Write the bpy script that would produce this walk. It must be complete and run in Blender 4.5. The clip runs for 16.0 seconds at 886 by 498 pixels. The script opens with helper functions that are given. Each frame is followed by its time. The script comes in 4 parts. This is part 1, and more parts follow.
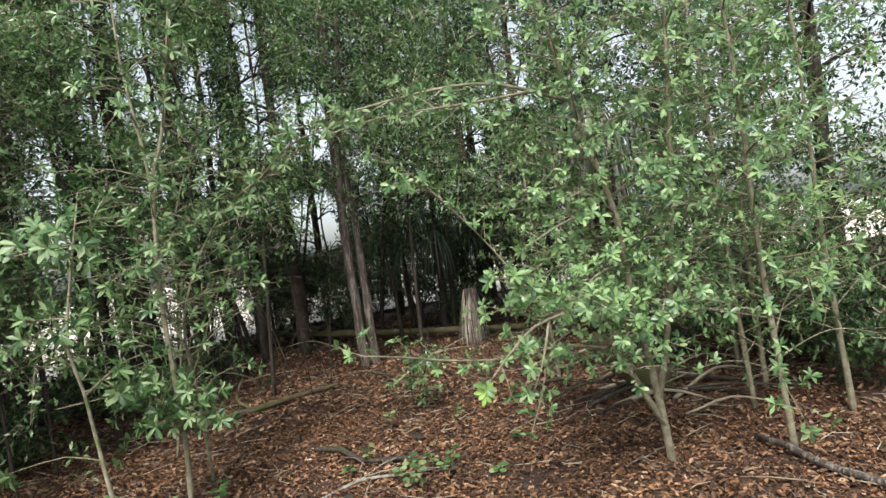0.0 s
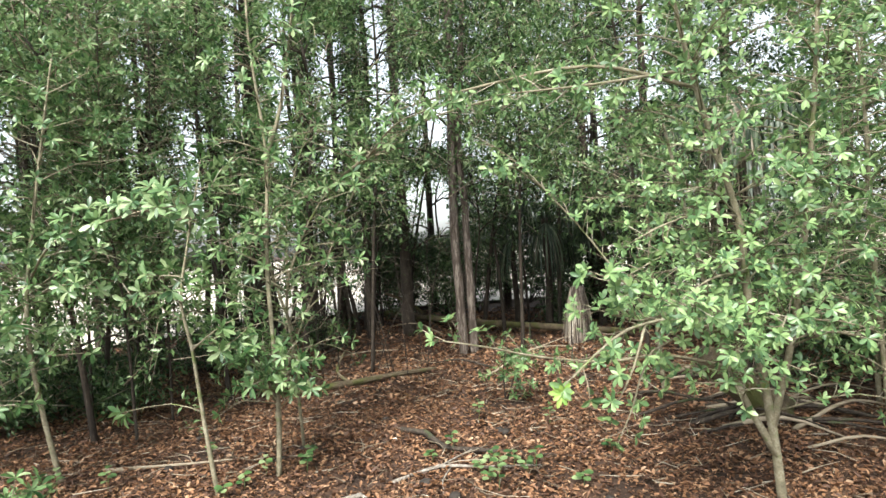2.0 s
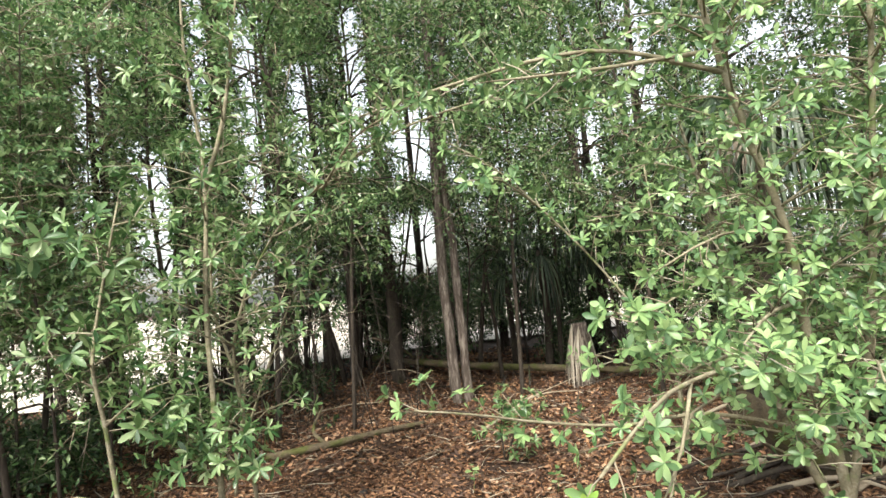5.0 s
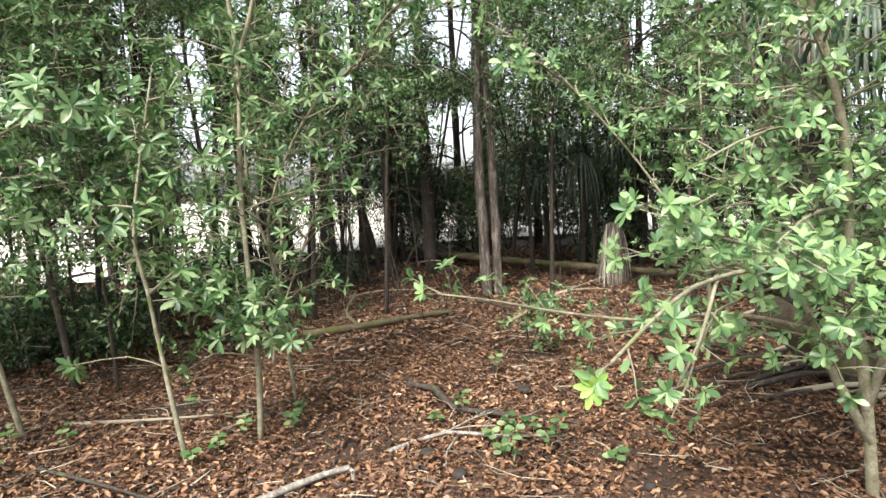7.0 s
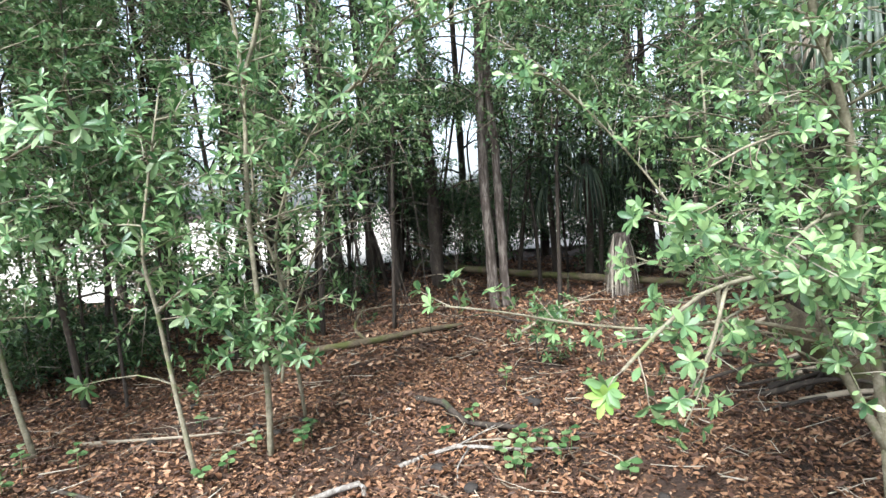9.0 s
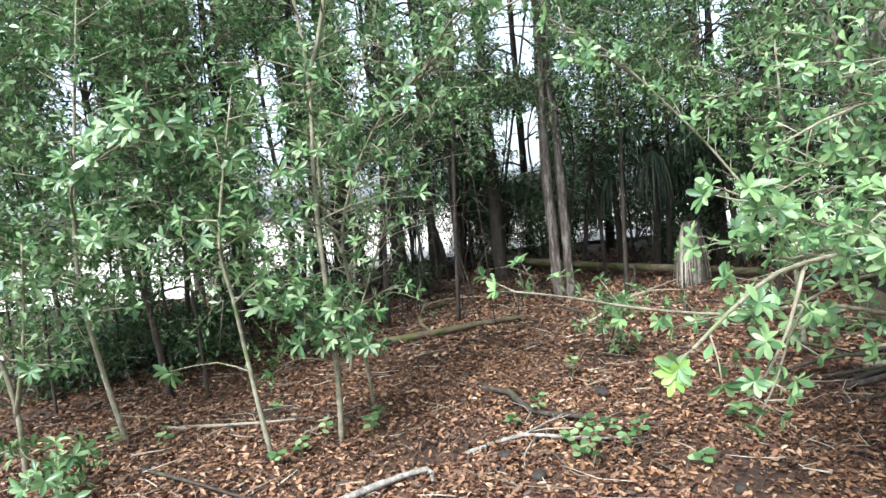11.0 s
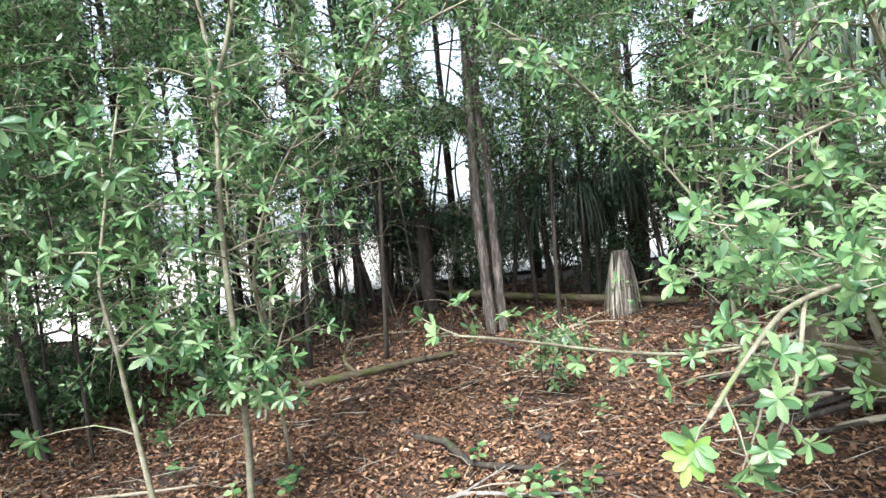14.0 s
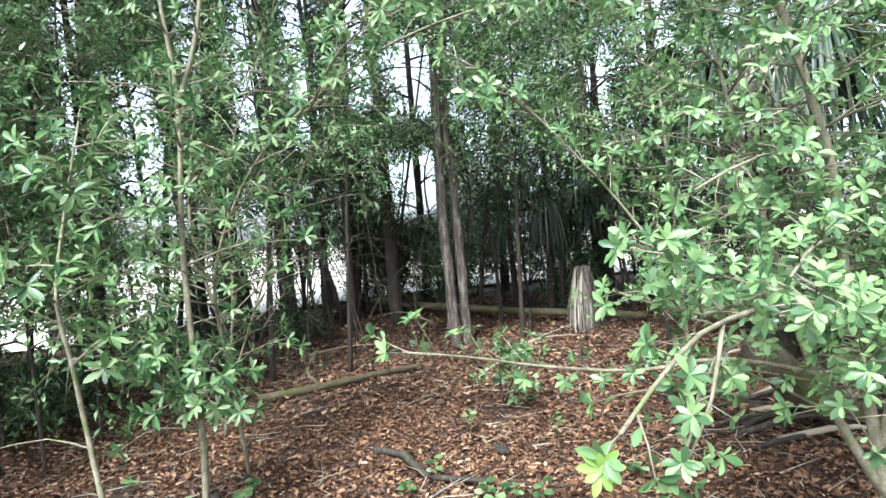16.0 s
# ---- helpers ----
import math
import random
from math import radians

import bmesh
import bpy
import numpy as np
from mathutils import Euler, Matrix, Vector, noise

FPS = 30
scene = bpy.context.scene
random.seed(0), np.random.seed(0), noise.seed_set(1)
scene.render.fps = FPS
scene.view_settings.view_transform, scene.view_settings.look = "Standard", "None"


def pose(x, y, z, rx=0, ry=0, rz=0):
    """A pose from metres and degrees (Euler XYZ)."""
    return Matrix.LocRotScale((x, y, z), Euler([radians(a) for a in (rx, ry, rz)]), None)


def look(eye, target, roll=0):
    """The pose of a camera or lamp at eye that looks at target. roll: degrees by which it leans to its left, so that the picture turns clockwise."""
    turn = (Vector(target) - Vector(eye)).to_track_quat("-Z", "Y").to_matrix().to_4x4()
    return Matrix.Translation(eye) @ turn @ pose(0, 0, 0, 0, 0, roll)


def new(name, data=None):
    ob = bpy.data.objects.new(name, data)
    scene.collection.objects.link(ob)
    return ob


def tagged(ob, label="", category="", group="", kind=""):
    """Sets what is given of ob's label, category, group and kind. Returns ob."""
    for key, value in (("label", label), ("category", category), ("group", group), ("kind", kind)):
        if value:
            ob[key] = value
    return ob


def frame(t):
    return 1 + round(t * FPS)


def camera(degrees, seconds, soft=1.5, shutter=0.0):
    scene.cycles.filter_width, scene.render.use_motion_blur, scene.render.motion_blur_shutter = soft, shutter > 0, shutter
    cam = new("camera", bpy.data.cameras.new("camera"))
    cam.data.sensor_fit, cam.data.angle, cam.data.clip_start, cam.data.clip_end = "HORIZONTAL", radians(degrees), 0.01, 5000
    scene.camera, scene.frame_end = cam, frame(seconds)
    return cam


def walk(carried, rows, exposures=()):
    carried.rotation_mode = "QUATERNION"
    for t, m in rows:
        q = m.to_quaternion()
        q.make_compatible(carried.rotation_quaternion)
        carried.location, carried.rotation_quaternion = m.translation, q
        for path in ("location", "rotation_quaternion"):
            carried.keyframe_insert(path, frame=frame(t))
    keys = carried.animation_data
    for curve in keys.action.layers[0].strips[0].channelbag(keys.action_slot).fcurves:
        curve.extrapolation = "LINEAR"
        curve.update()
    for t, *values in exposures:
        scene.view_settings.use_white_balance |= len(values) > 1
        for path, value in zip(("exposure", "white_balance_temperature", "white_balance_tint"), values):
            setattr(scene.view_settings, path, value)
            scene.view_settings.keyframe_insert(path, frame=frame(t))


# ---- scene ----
cam = camera(73.0, 16.0, soft=1.5)
# seconds, stops, white balance in kelvin and tint
EXPOSURES = [(0, 0.75, 6300, 5), (2.5, 1.45, 6450, 6), (5.5, 1.4, 6700, 6), (6.5, 1.3, 6550, 7), (7.5, 1.55, 6150, 7), (10.5, 1.52, 5600, 5), (13, 1.66, 5700, 4), (16, 1.68, 5600, 4)]
PATH = [
    (0, (0.060, 0.130, 1.560), (0.018, 2.129, 1.542), -7.6),
    (0.5, (0.090, 0.240, 1.500), (-0.272, 2.207, 1.507), -6.0),
    (1, (0.143, 0.244, 1.521), (-0.320, 2.190, 1.563), -4.8),
    (1.5, (0.171, 0.267, 1.522), (-0.282, 2.215, 1.499), -5.9),
    (2, (0.166, 0.253, 1.519), (-0.260, 2.207, 1.510), -3.0),
    (2.5, (0.167, 0.338, 1.523), (-0.204, 2.302, 1.596), -7.2),
    (3, (0.156, 0.435, 1.526), (-0.195, 2.404, 1.549), -5.2),
    (3.2, (0.147, 0.478, 1.527), (-0.173, 2.451, 1.594), -5.0),
    (5.5, (0.115, 1.025, 1.495), (-0.307, 2.976, 1.614), -5.2),
    (6, (0.175, 0.992, 1.488), (-0.273, 2.940, 1.546), -5.0),
    (6.5, (0.167, 0.973, 1.489), (-0.327, 2.907, 1.376), -3.3),
    (7, (0.144, 1.010, 1.466), (-0.397, 2.922, 1.245), -2.7),
    (7.5, (0.136, 1.029, 1.455), (-0.459, 2.925, 1.228), -2.7),
    (8, (0.137, 1.026, 1.460), (-0.454, 2.925, 1.241), -3.3),
    (10.5, (0.149, 0.983, 1.439), (-0.394, 2.905, 1.325), -3.9),
    (11, (0.142, 0.980, 1.424), (-0.615, 2.824, 1.254), -5.4),
    (11.5, (0.157, 0.972, 1.429), (-0.631, 2.805, 1.296), -3.7),
    (12, (0.105, 1.083, 1.423), (-0.602, 2.952, 1.328), -3.3),
    (12.5, (0.023, 1.201, 1.434), (-0.699, 3.065, 1.373), -4.6),
    (13, (-0.005, 1.301, 1.412), (-0.643, 3.192, 1.288), -5.5),
    (13.5, (0.000, 1.323, 1.412), (-0.512, 3.253, 1.305), -6.9),
    (14, (-0.011, 1.331, 1.410), (-0.527, 3.262, 1.319), -5.4),
    (14.5, (-0.013, 1.328, 1.415), (-0.535, 3.257, 1.351), -4.7),
    (15, (-0.004, 1.343, 1.414), (-0.457, 3.288, 1.309), -4.4),
    (15.5, (0.012, 1.332, 1.423), (-0.409, 3.286, 1.351), -3.5),
    (16, (0.077, 1.267, 1.438), (-0.344, 3.221, 1.376), -4.5),
]
walk(cam, [(t, look(eye, target, roll)) for t, eye, target, roll in PATH], EXPOSURES)

# ---- world, sun, exposure ----
world = bpy.data.worlds.new("overcast_sky")
scene.world = world
world.use_nodes = True
wn, wl = world.node_tree.nodes, world.node_tree.links
sky = wn.new("ShaderNodeTexSky")
sky.sky_type = "NISHITA"
sky.sun_disc = False
SUN_HEIGHT, SUN_AZIMUTH = radians(50), radians(190)
sky.sun_elevation, sky.sun_rotation = SUN_HEIGHT, SUN_AZIMUTH
sky.dust_density, sky.air_density = 3.0, 1.0
haze = wn.new("ShaderNodeHueSaturation")
haze.inputs["Saturation"].default_value = 0.3
wl.new(sky.outputs[0], haze.inputs["Color"])
wl.new(haze.outputs[0], wn["Background"].inputs[0])
wn["Background"].inputs[1].default_value = 0.15
sun_data = bpy.data.lights.new("sun", "SUN")
sun_data.energy, sun_data.angle, sun_data.color = 2.8, radians(14), (1.0, 0.96, 0.88)
sun_ob = new("sun", sun_data)
sun_way = Vector((math.sin(SUN_AZIMUTH) * math.cos(SUN_HEIGHT), math.cos(SUN_AZIMUTH) * math.cos(SUN_HEIGHT), math.sin(SUN_HEIGHT)))
sun_ob.matrix_world = look(sun_way * 60, (0, 0, 0))

RNG = np.random.default_rng(7)


# ---- materials ----
def material(name, ramp, rough=0.6, scale=20.0, detail_scale=120.0, bump=0.3, vary="island", thin=0.0, spec=0.4, moss=None, stretch=(1, 1, 1), gap=0.01):
    """A node material: a colour ramp driven by two noises and a random value for each piece; thin: the share of light let through."""
    m = bpy.data.materials.new(name)
    m.use_nodes = True
    n, l = m.node_tree.nodes, m.node_tree.links
    bsdf = n["Principled BSDF"]
    coord = n.new("ShaderNodeTexCoord")
    mapping = n.new("ShaderNodeMapping")
    mapping.inputs["Scale"].default_value = stretch
    l.new(coord.outputs["Object"], mapping.inputs[0])
    coarse, fine = n.new("ShaderNodeTexNoise"), n.new("ShaderNodeTexNoise")
    for tex, s in ((coarse, scale), (fine, detail_scale)):
        tex.inputs["Scale"].default_value, tex.inputs["Detail"].default_value = s, 4.0
        l.new(mapping.outputs[0], tex.inputs["Vector"])
    mixed = n.new("ShaderNodeMix")
    mixed.inputs[0].default_value = 0.4
    l.new(coarse.outputs[0], mixed.inputs[2])
    l.new(fine.outputs[0], mixed.inputs[3])
    value = mixed.outputs[0]
    if vary:
        source = n.new("ShaderNodeNewGeometry").outputs["Random Per Island"] if vary == "island" else n.new("ShaderNodeObjectInfo").outputs["Random"]
        both = n.new("ShaderNodeMix")
        both.inputs[0].default_value = 0.68
        l.new(value, both.inputs[2])
        l.new(source, both.inputs[3])
        value = both.outputs[0]
    ramp_node = n.new("ShaderNodeValToRGB")
    e = ramp_node.color_ramp.elements
    while len(e) < len(ramp):
        e.new(0.5)
    for el, (p, c) in zip(e, ramp):
        el.position, el.color = p, (*c, 1)
    l.new(value, ramp_node.inputs[0])
    colour = ramp_node.outputs[0]
    if moss:
        patch = n.new("ShaderNodeTexNoise")
        patch.inputs["Scale"].default_value, patch.inputs["Detail"].default_value = moss[1], 5.0
        l.new(coord.outputs["Object"], patch.inputs["Vector"])
        edge = n.new("ShaderNodeValToRGB")
        edge.color_ramp.elements[0].position, edge.color_ramp.elements[1].position = moss[2], moss[2] + 0.12
        l.new(patch.outputs[0], edge.inputs[0])
        over = n.new("ShaderNodeMix")
        over.data_type = "RGBA"
        l.new(edge.outputs[0], over.inputs[0])
        l.new(colour, over.inputs[6])
        over.inputs[7].default_value = (*moss[0], 1)
        colour = over.outputs[2]
    l.new(colour, bsdf.inputs["Base Color"])
    bsdf.inputs["Roughness"].default_value = rough
    bsdf.inputs["Specular IOR Level"].default_value = spec
    if bump:
        b = n.new("ShaderNodeBump")
        b.inputs["Strength"].default_value, b.inputs["Distance"].default_value = bump, gap
        l.new(mixed.outputs[0], b.inputs["Height"])
        l.new(b.outputs[0], bsdf.inputs["Normal"])
    if thin:
        through_leaf = n.new("ShaderNodeBsdfTranslucent")
        l.new(colour, through_leaf.inputs[0])
        blend = n.new("ShaderNodeMixShader")
        blend.inputs[0].default_value = thin
        l.new(bsdf.outputs[0], blend.inputs[1])
        l.new(through_leaf.outputs[0], blend.inputs[2])
        l.new(blend.outputs[0], n["Material Output"].inputs[0])
    return m


GREEN = [(0.18, (0.032, 0.085, 0.026)), (0.42, (0.1, 0.19, 0.064)), (0.65, (0.195, 0.3, 0.12)), (0.82, (0.33, 0.42, 0.21))]
PALE = [(0.18, (0.06, 0.13, 0.05)), (0.42, (0.145, 0.25, 0.1)), (0.62, (0.235, 0.365, 0.14)), (0.8, (0.33, 0.46, 0.2))]
# darker copy of the leaf greens: the wood's inner shade put into the colour
GREEN_SHADED = [(0.2, (0.014, 0.036, 0.011)), (0.48, (0.038, 0.078, 0.026)), (0.7, (0.085, 0.145, 0.052)), (0.88, (0.155, 0.22, 0.09))]
LIME = [(0.2, (0.2, 0.36, 0.07)), (0.8, (0.32, 0.46, 0.11))]
M_LEAF = material("laurel_leaf", GREEN, rough=0.33, scale=30, bump=0.15, thin=0.36, spec=0.6)
M_LEAF_PIECE = material("laurel_leaf_single", GREEN, rough=0.33, scale=30, bump=0.15, vary="object", thin=0.36, spec=0.6)
M_LEAF_PALE = material("pale_shrub_leaf", PALE, rough=0.36, scale=30, bump=0.15, thin=0.36, spec=0.6)
M_LEAF_PALE_PIECE = material("pale_shrub_leaf_single", PALE, rough=0.36, scale=30, bump=0.15, vary="object", thin=0.36, spec=0.6)
# background foliage, its shade painted into the base colour
M_LEAF_SHADED = material("shaded_leaf", GREEN_SHADED, rough=0.42, scale=8, bump=0.1, thin=0.25, spec=0.45)
M_LEAF_LIME = material("young_leaf", LIME, rough=0.4, bump=0.1, vary="object", thin=0.3)
M_BARK_PALE = material("pale_sapling_bark", [(0.3, (0.09, 0.078, 0.05)), (0.5, (0.2, 0.175, 0.115)), (0.7, (0.34, 0.31, 0.23))], rough=0.8, scale=14, detail_scale=90, bump=0.5, vary="", moss=((0.12, 0.15, 0.05), 9.0, 0.56))
M_BARK = material("furrowed_bark", [(0.3, (0.045, 0.033, 0.026)), (0.48, (0.085, 0.065, 0.054)), (0.62, (0.25, 0.21, 0.18))], rough=0.9, scale=22, detail_scale=70, bump=1.0, vary="", stretch=(1, 1, 0.16), gap=0.03)
M_BARK_DARK = material("dark_bark", [(0.3, (0.018, 0.014, 0.011)), (0.55, (0.05, 0.038, 0.029)), (0.72, (0.11, 0.086, 0.066))], rough=0.9, scale=16, detail_scale=70, bump=0.9, vary="", moss=((0.06, 0.075, 0.03), 5.0, 0.6), stretch=(1, 1, 0.3), gap=0.02)
M_TWIG = material("dry_twig", [(0.3, (0.13, 0.1, 0.07)), (0.55, (0.27, 0.22, 0.16)), (0.75, (0.4, 0.35, 0.28))], rough=0.85, scale=12, bump=0.4)
M_WEATHERED = material("weathered_wood", [(0.35, (0.09, 0.075, 0.06)), (0.5, (0.24, 0.21, 0.18)), (0.66, (0.4, 0.37, 0.33))], rough=0.9, scale=32, detail_scale=150, bump=1.0, vary="", stretch=(1, 1, 0.4))
M_LOG = material("mossy_log", [(0.3, (0.05, 0.037, 0.025)), (0.55, (0.13, 0.1, 0.062)), (0.75, (0.24, 0.19, 0.12))], rough=0.9, scale=10, detail_scale=60, bump=0.9, vary="", moss=((0.075, 0.078, 0.022), 5.0, 0.48), gap=0.03)
LITTER = [(0.12, (0.05, 0.026, 0.016)), (0.32, (0.08, 0.04, 0.025)), (0.52, (0.15, 0.072, 0.036)), (0.68, (0.24, 0.122, 0.062)), (0.8, (0.34, 0.2, 0.115)), (0.92, (0.52, 0.4, 0.29))]
M_LITTER = material("dead_leaf", LITTER, rough=0.6, scale=25, bump=0.2, spec=0.4)
M_SOIL = material("forest_soil", [(0.3, (0.018, 0.011, 0.008)), (0.5, (0.05, 0.028, 0.018)), (0.62, (0.1, 0.055, 0.034)), (0.75, (0.18, 0.1, 0.062))], rough=0.95, scale=3.5, detail_scale=38, bump=1.0, vary="", gap=0.04)
M_SAND = material("pale_sand", [(0.3, (0.5, 0.45, 0.38)), (0.7, (0.68, 0.62, 0.54))], rough=0.95, scale=1.5, detail_scale=30, bump=0.4, vary="")
# frond green taken near black, so the colour itself carries the palms' shade
M_PALM_SHADED = material("shaded_palm_frond", [(0.2, (0.014, 0.026, 0.014)), (0.5, (0.03, 0.05, 0.026)), (0.8, (0.08, 0.105, 0.06))], rough=0.45, scale=8, bump=0.2, thin=0.15)
M_DEAD_PALM = material("dead_palm_frond", [(0.25, (0.15, 0.12, 0.09)), (0.5, (0.27, 0.225, 0.18)), (0.78, (0.48, 0.43, 0.36))], rough=0.85, scale=10, bump=0.4)
M_SHELL = material("white_shell", [(0.3, (0.6, 0.56, 0.5)), (0.7, (0.75, 0.72, 0.66))], rough=0.6, bump=0.2, vary="")
M_CHAR = material("charred_cone", [(0.3, (0.012, 0.01, 0.009)), (0.7, (0.05, 0.04, 0.033))], rough=0.9, bump=0.5, vary="")


# ---- mesh helpers ----
def height(x, y):
    """Height of the forest floor: soft bumps."""
    return 0.022 * np.sin(1.9 * x + 0.7) * np.cos(1.6 * y) + 0.014 * np.sin(4.3 * x - 2.2 * y) + 0.008 * np.sin(9.1 * y + 5.2 * x)


def mesh_from(name, verts, faces, mat, smooth=True):
    me = bpy.data.meshes.new(name)
    me.from_pydata(verts, [], faces)
    me.materials.append(mat)
    if smooth:
        me.shade_smooth()
    return me


def part(name, me, parent, label=""):
    ob = new(name, me)
    ob.parent = parent
    if label:
        ob["label"] = label
    return ob


def thing(name, where, label, category, group="", kind=""):
    ob = new(name)
    ob.empty_display_size = 0.1
    ob.location = where
    return tagged(ob, label, category, group, kind)


def curve_points(ctrl, step=0.12):
    """Points along a smooth line through the control points."""
    c = [np.array(p, float) for p in ctrl]
    c = [2 * c[0] - c[1]] + c + [2 * c[-1] - c[-2]]
    out = []
    for i in range(1, len(c) - 2):
        p0, p1, p2, p3 = c[i - 1:i + 3]
        k = max(2, int(np.linalg.norm(p2 - p1) / step))
        for j in range(k):
            t = j / k
            out.append(0.5 * (2 * p1 + (p2 - p0) * t + (2 * p0 - 5 * p1 + 4 * p2 - p3) * t * t + (3 * p1 - p0 - 3 * p2 + p3) * t ** 3))
    out.append(c[-2])
    return np.array(out)


class Wood:
    """Gathers tapered, slightly knobbly tubes into one mesh."""

    def __init__(self):
        self.v, self.f = [], []

    def tube(self, pts, r0, r1, sides=6, rough=0.06, flare=0.0):
        pts = np.asarray(pts, float)
        k = len(pts)
        tan = np.gradient(pts, axis=0)
        tan /= np.linalg.norm(tan, axis=1)[:, None] + 1e-9
        ref = np.array([0.0, 0.0, 1.0]) if abs(tan[0][2]) < 0.8 else np.array([1.0, 0.0, 0.0])
        start = len(self.v)
        ang = np.linspace(0, 2 * math.pi, sides, endpoint=False)
        for i in range(k):
            u = np.cross(tan[i], ref)
            u /= np.linalg.norm(u) + 1e-9
            w = np.cross(tan[i], u)
            s = i / max(1, k - 1)
            r = (r0 + (r1 - r0) * s) * (1 + flare * math.exp(-s * 14))
            rr = r * (1 + RNG.normal(0, rough, sides))
            self.v.extend(pts[i] + np.outer(np.cos(ang) * rr, u) + np.outer(np.sin(ang) * rr, w))
        for i in range(k - 1):
            a = start + i * sides
            for j in range(sides):
                j2 = (j + 1) % sides
                self.f.append((a + j, a + j2, a + sides + j2, a + sides + j))
        self.f.append(tuple(range(start + sides - 1, start - 1, -1)))
        self.f.append(tuple(range(start + (k - 1) * sides, start + k * sides)))

    def mesh(self, name, mat, origin=(0, 0, 0)):
        o = np.array(origin)
        return mesh_from(name, [tuple(p - o) for p in self.v], self.f, mat)


# leaf outlines: x along the leaf, y across, z the fold and droop; unit length and width
LEAF_NEAR = (np.array([(0, 0, 0), (0.3, 0.34, 0.05), (0.34, 0, 0.0), (0.3, -0.34, 0.05), (0.66, 0.5, 0.03), (0.68, 0, -0.03), (0.66, -0.5, 0.03), (0.9, 0.28, -0.06), (0.9, -0.28, -0.06), (1, 0, -0.11)]),
             [(0, 2, 1), (0, 3, 2), (1, 2, 5, 4), (2, 3, 6, 5), (4, 5, 9, 7), (5, 6, 8, 9)])
LEAF_MID = (np.array([(0, 0, 0), (0.55, 0.5, 0.06), (0.5, 0, -0.01), (0.55, -0.5, 0.06), (1, 0, -0.08)]), [(0, 2, 1), (0, 3, 2), (1, 2, 4), (2, 3, 4)])
LEAF_FAR = (np.array([(0, 0, 0), (0.5, 0.5, 0.1), (1, 0, 0), (0.5, -0.5, 0.1)]), [(0, 2, 1), (0, 3, 2)])
LEAF_DRY = (np.array([(0, 0, 0), (0.3, 0.42, 0.22), (0.35, 0, 0.0), (0.3, -0.42, 0.2), (0.72, 0.34, 0.2), (0.72, -0.34, 0.16), (1, 0, 0.14)]), [(0, 2, 1), (0, 3, 2), (1, 2, 4), (2, 3, 5), (2, 6, 4), (2, 5, 6)])


class Leaves:
    """Gathers leaves: foot, way, upper side, length, width."""

    def __init__(self):
        self.p, self.d, self.n, self.l, self.w = [], [], [], [], []

    def add(self, p, d, n, length, width):
        self.p.append(p), self.d.append(d), self.n.append(n), self.l.append(length), self.w.append(width)

    def add_many(self, p, d, n, length, width):
        self.p.extend(p), self.d.extend(d), self.n.extend(n), self.l.extend(length), self.w.extend(width)

    def axes(self):
        d, n = np.array(self.d, float), np.array(self.n, float)
        d /= np.linalg.norm(d, axis=1)[:, None] + 1e-9
        s = np.cross(n, d)
        s /= np.linalg.norm(s, axis=1)[:, None] + 1e-9
        return d, s, np.cross(d, s)

    def matrices(self, origin):
        d, s, n = self.axes()
        for i in range(len(self.p)):
            m = np.eye(4)
            m[:3, 0], m[:3, 1], m[:3, 2], m[:3, 3] = d[i] * self.l[i], s[i] * self.w[i], n[i] * self.l[i], np.array(self.p[i]) - origin
            yield Matrix(m.tolist())

    def mesh(self, name, mat, shape, origin=(0, 0, 0), smooth=True):
        tv, tf = shape
        d, s, n = self.axes()
        p, length, w = np.array(self.p, float) - np.array(origin), np.array(self.l)[:, None, None], np.array(self.w)[:, None, None]
        bend = RNG.normal(1.0, 0.6, (len(p), 1, 1))
        v = p[:, None, :] + tv[None, :, 0:1] * d[:, None, :] * length + tv[None, :, 1:2] * s[:, None, :] * w + tv[None, :, 2:3] * n[:, None, :] * length * bend
        k = len(tv)
        corners = np.concatenate([np.array(f) for f in tf])
        starts = np.concatenate([[0], np.cumsum([len(f) for f in tf])[:-1]])
        many, per = len(p), len(corners)
        loops = (np.arange(many)[:, None] * k + corners[None, :]).ravel().astype(np.int32)
        begins = (np.arange(many)[:, None] * per + starts[None, :]).ravel().astype(np.int32)
        me = bpy.data.meshes.new(name)
        me.vertices.add(many * k)
        me.vertices.foreach_set("co", v.astype(np.float32).ravel())
        me.loops.add(len(loops))
        me.loops.foreach_set("vertex_index", loops)
        me.polygons.add(len(begins))
        me.polygons.foreach_set("loop_start", begins)
        me.update(calc_edges=True)
        me.materials.append(mat)
        if smooth:
            me.shade_smooth()
        return me


def unit(v):
    v = np.asarray(v, float)
    return v / (np.linalg.norm(v) + 1e-9)


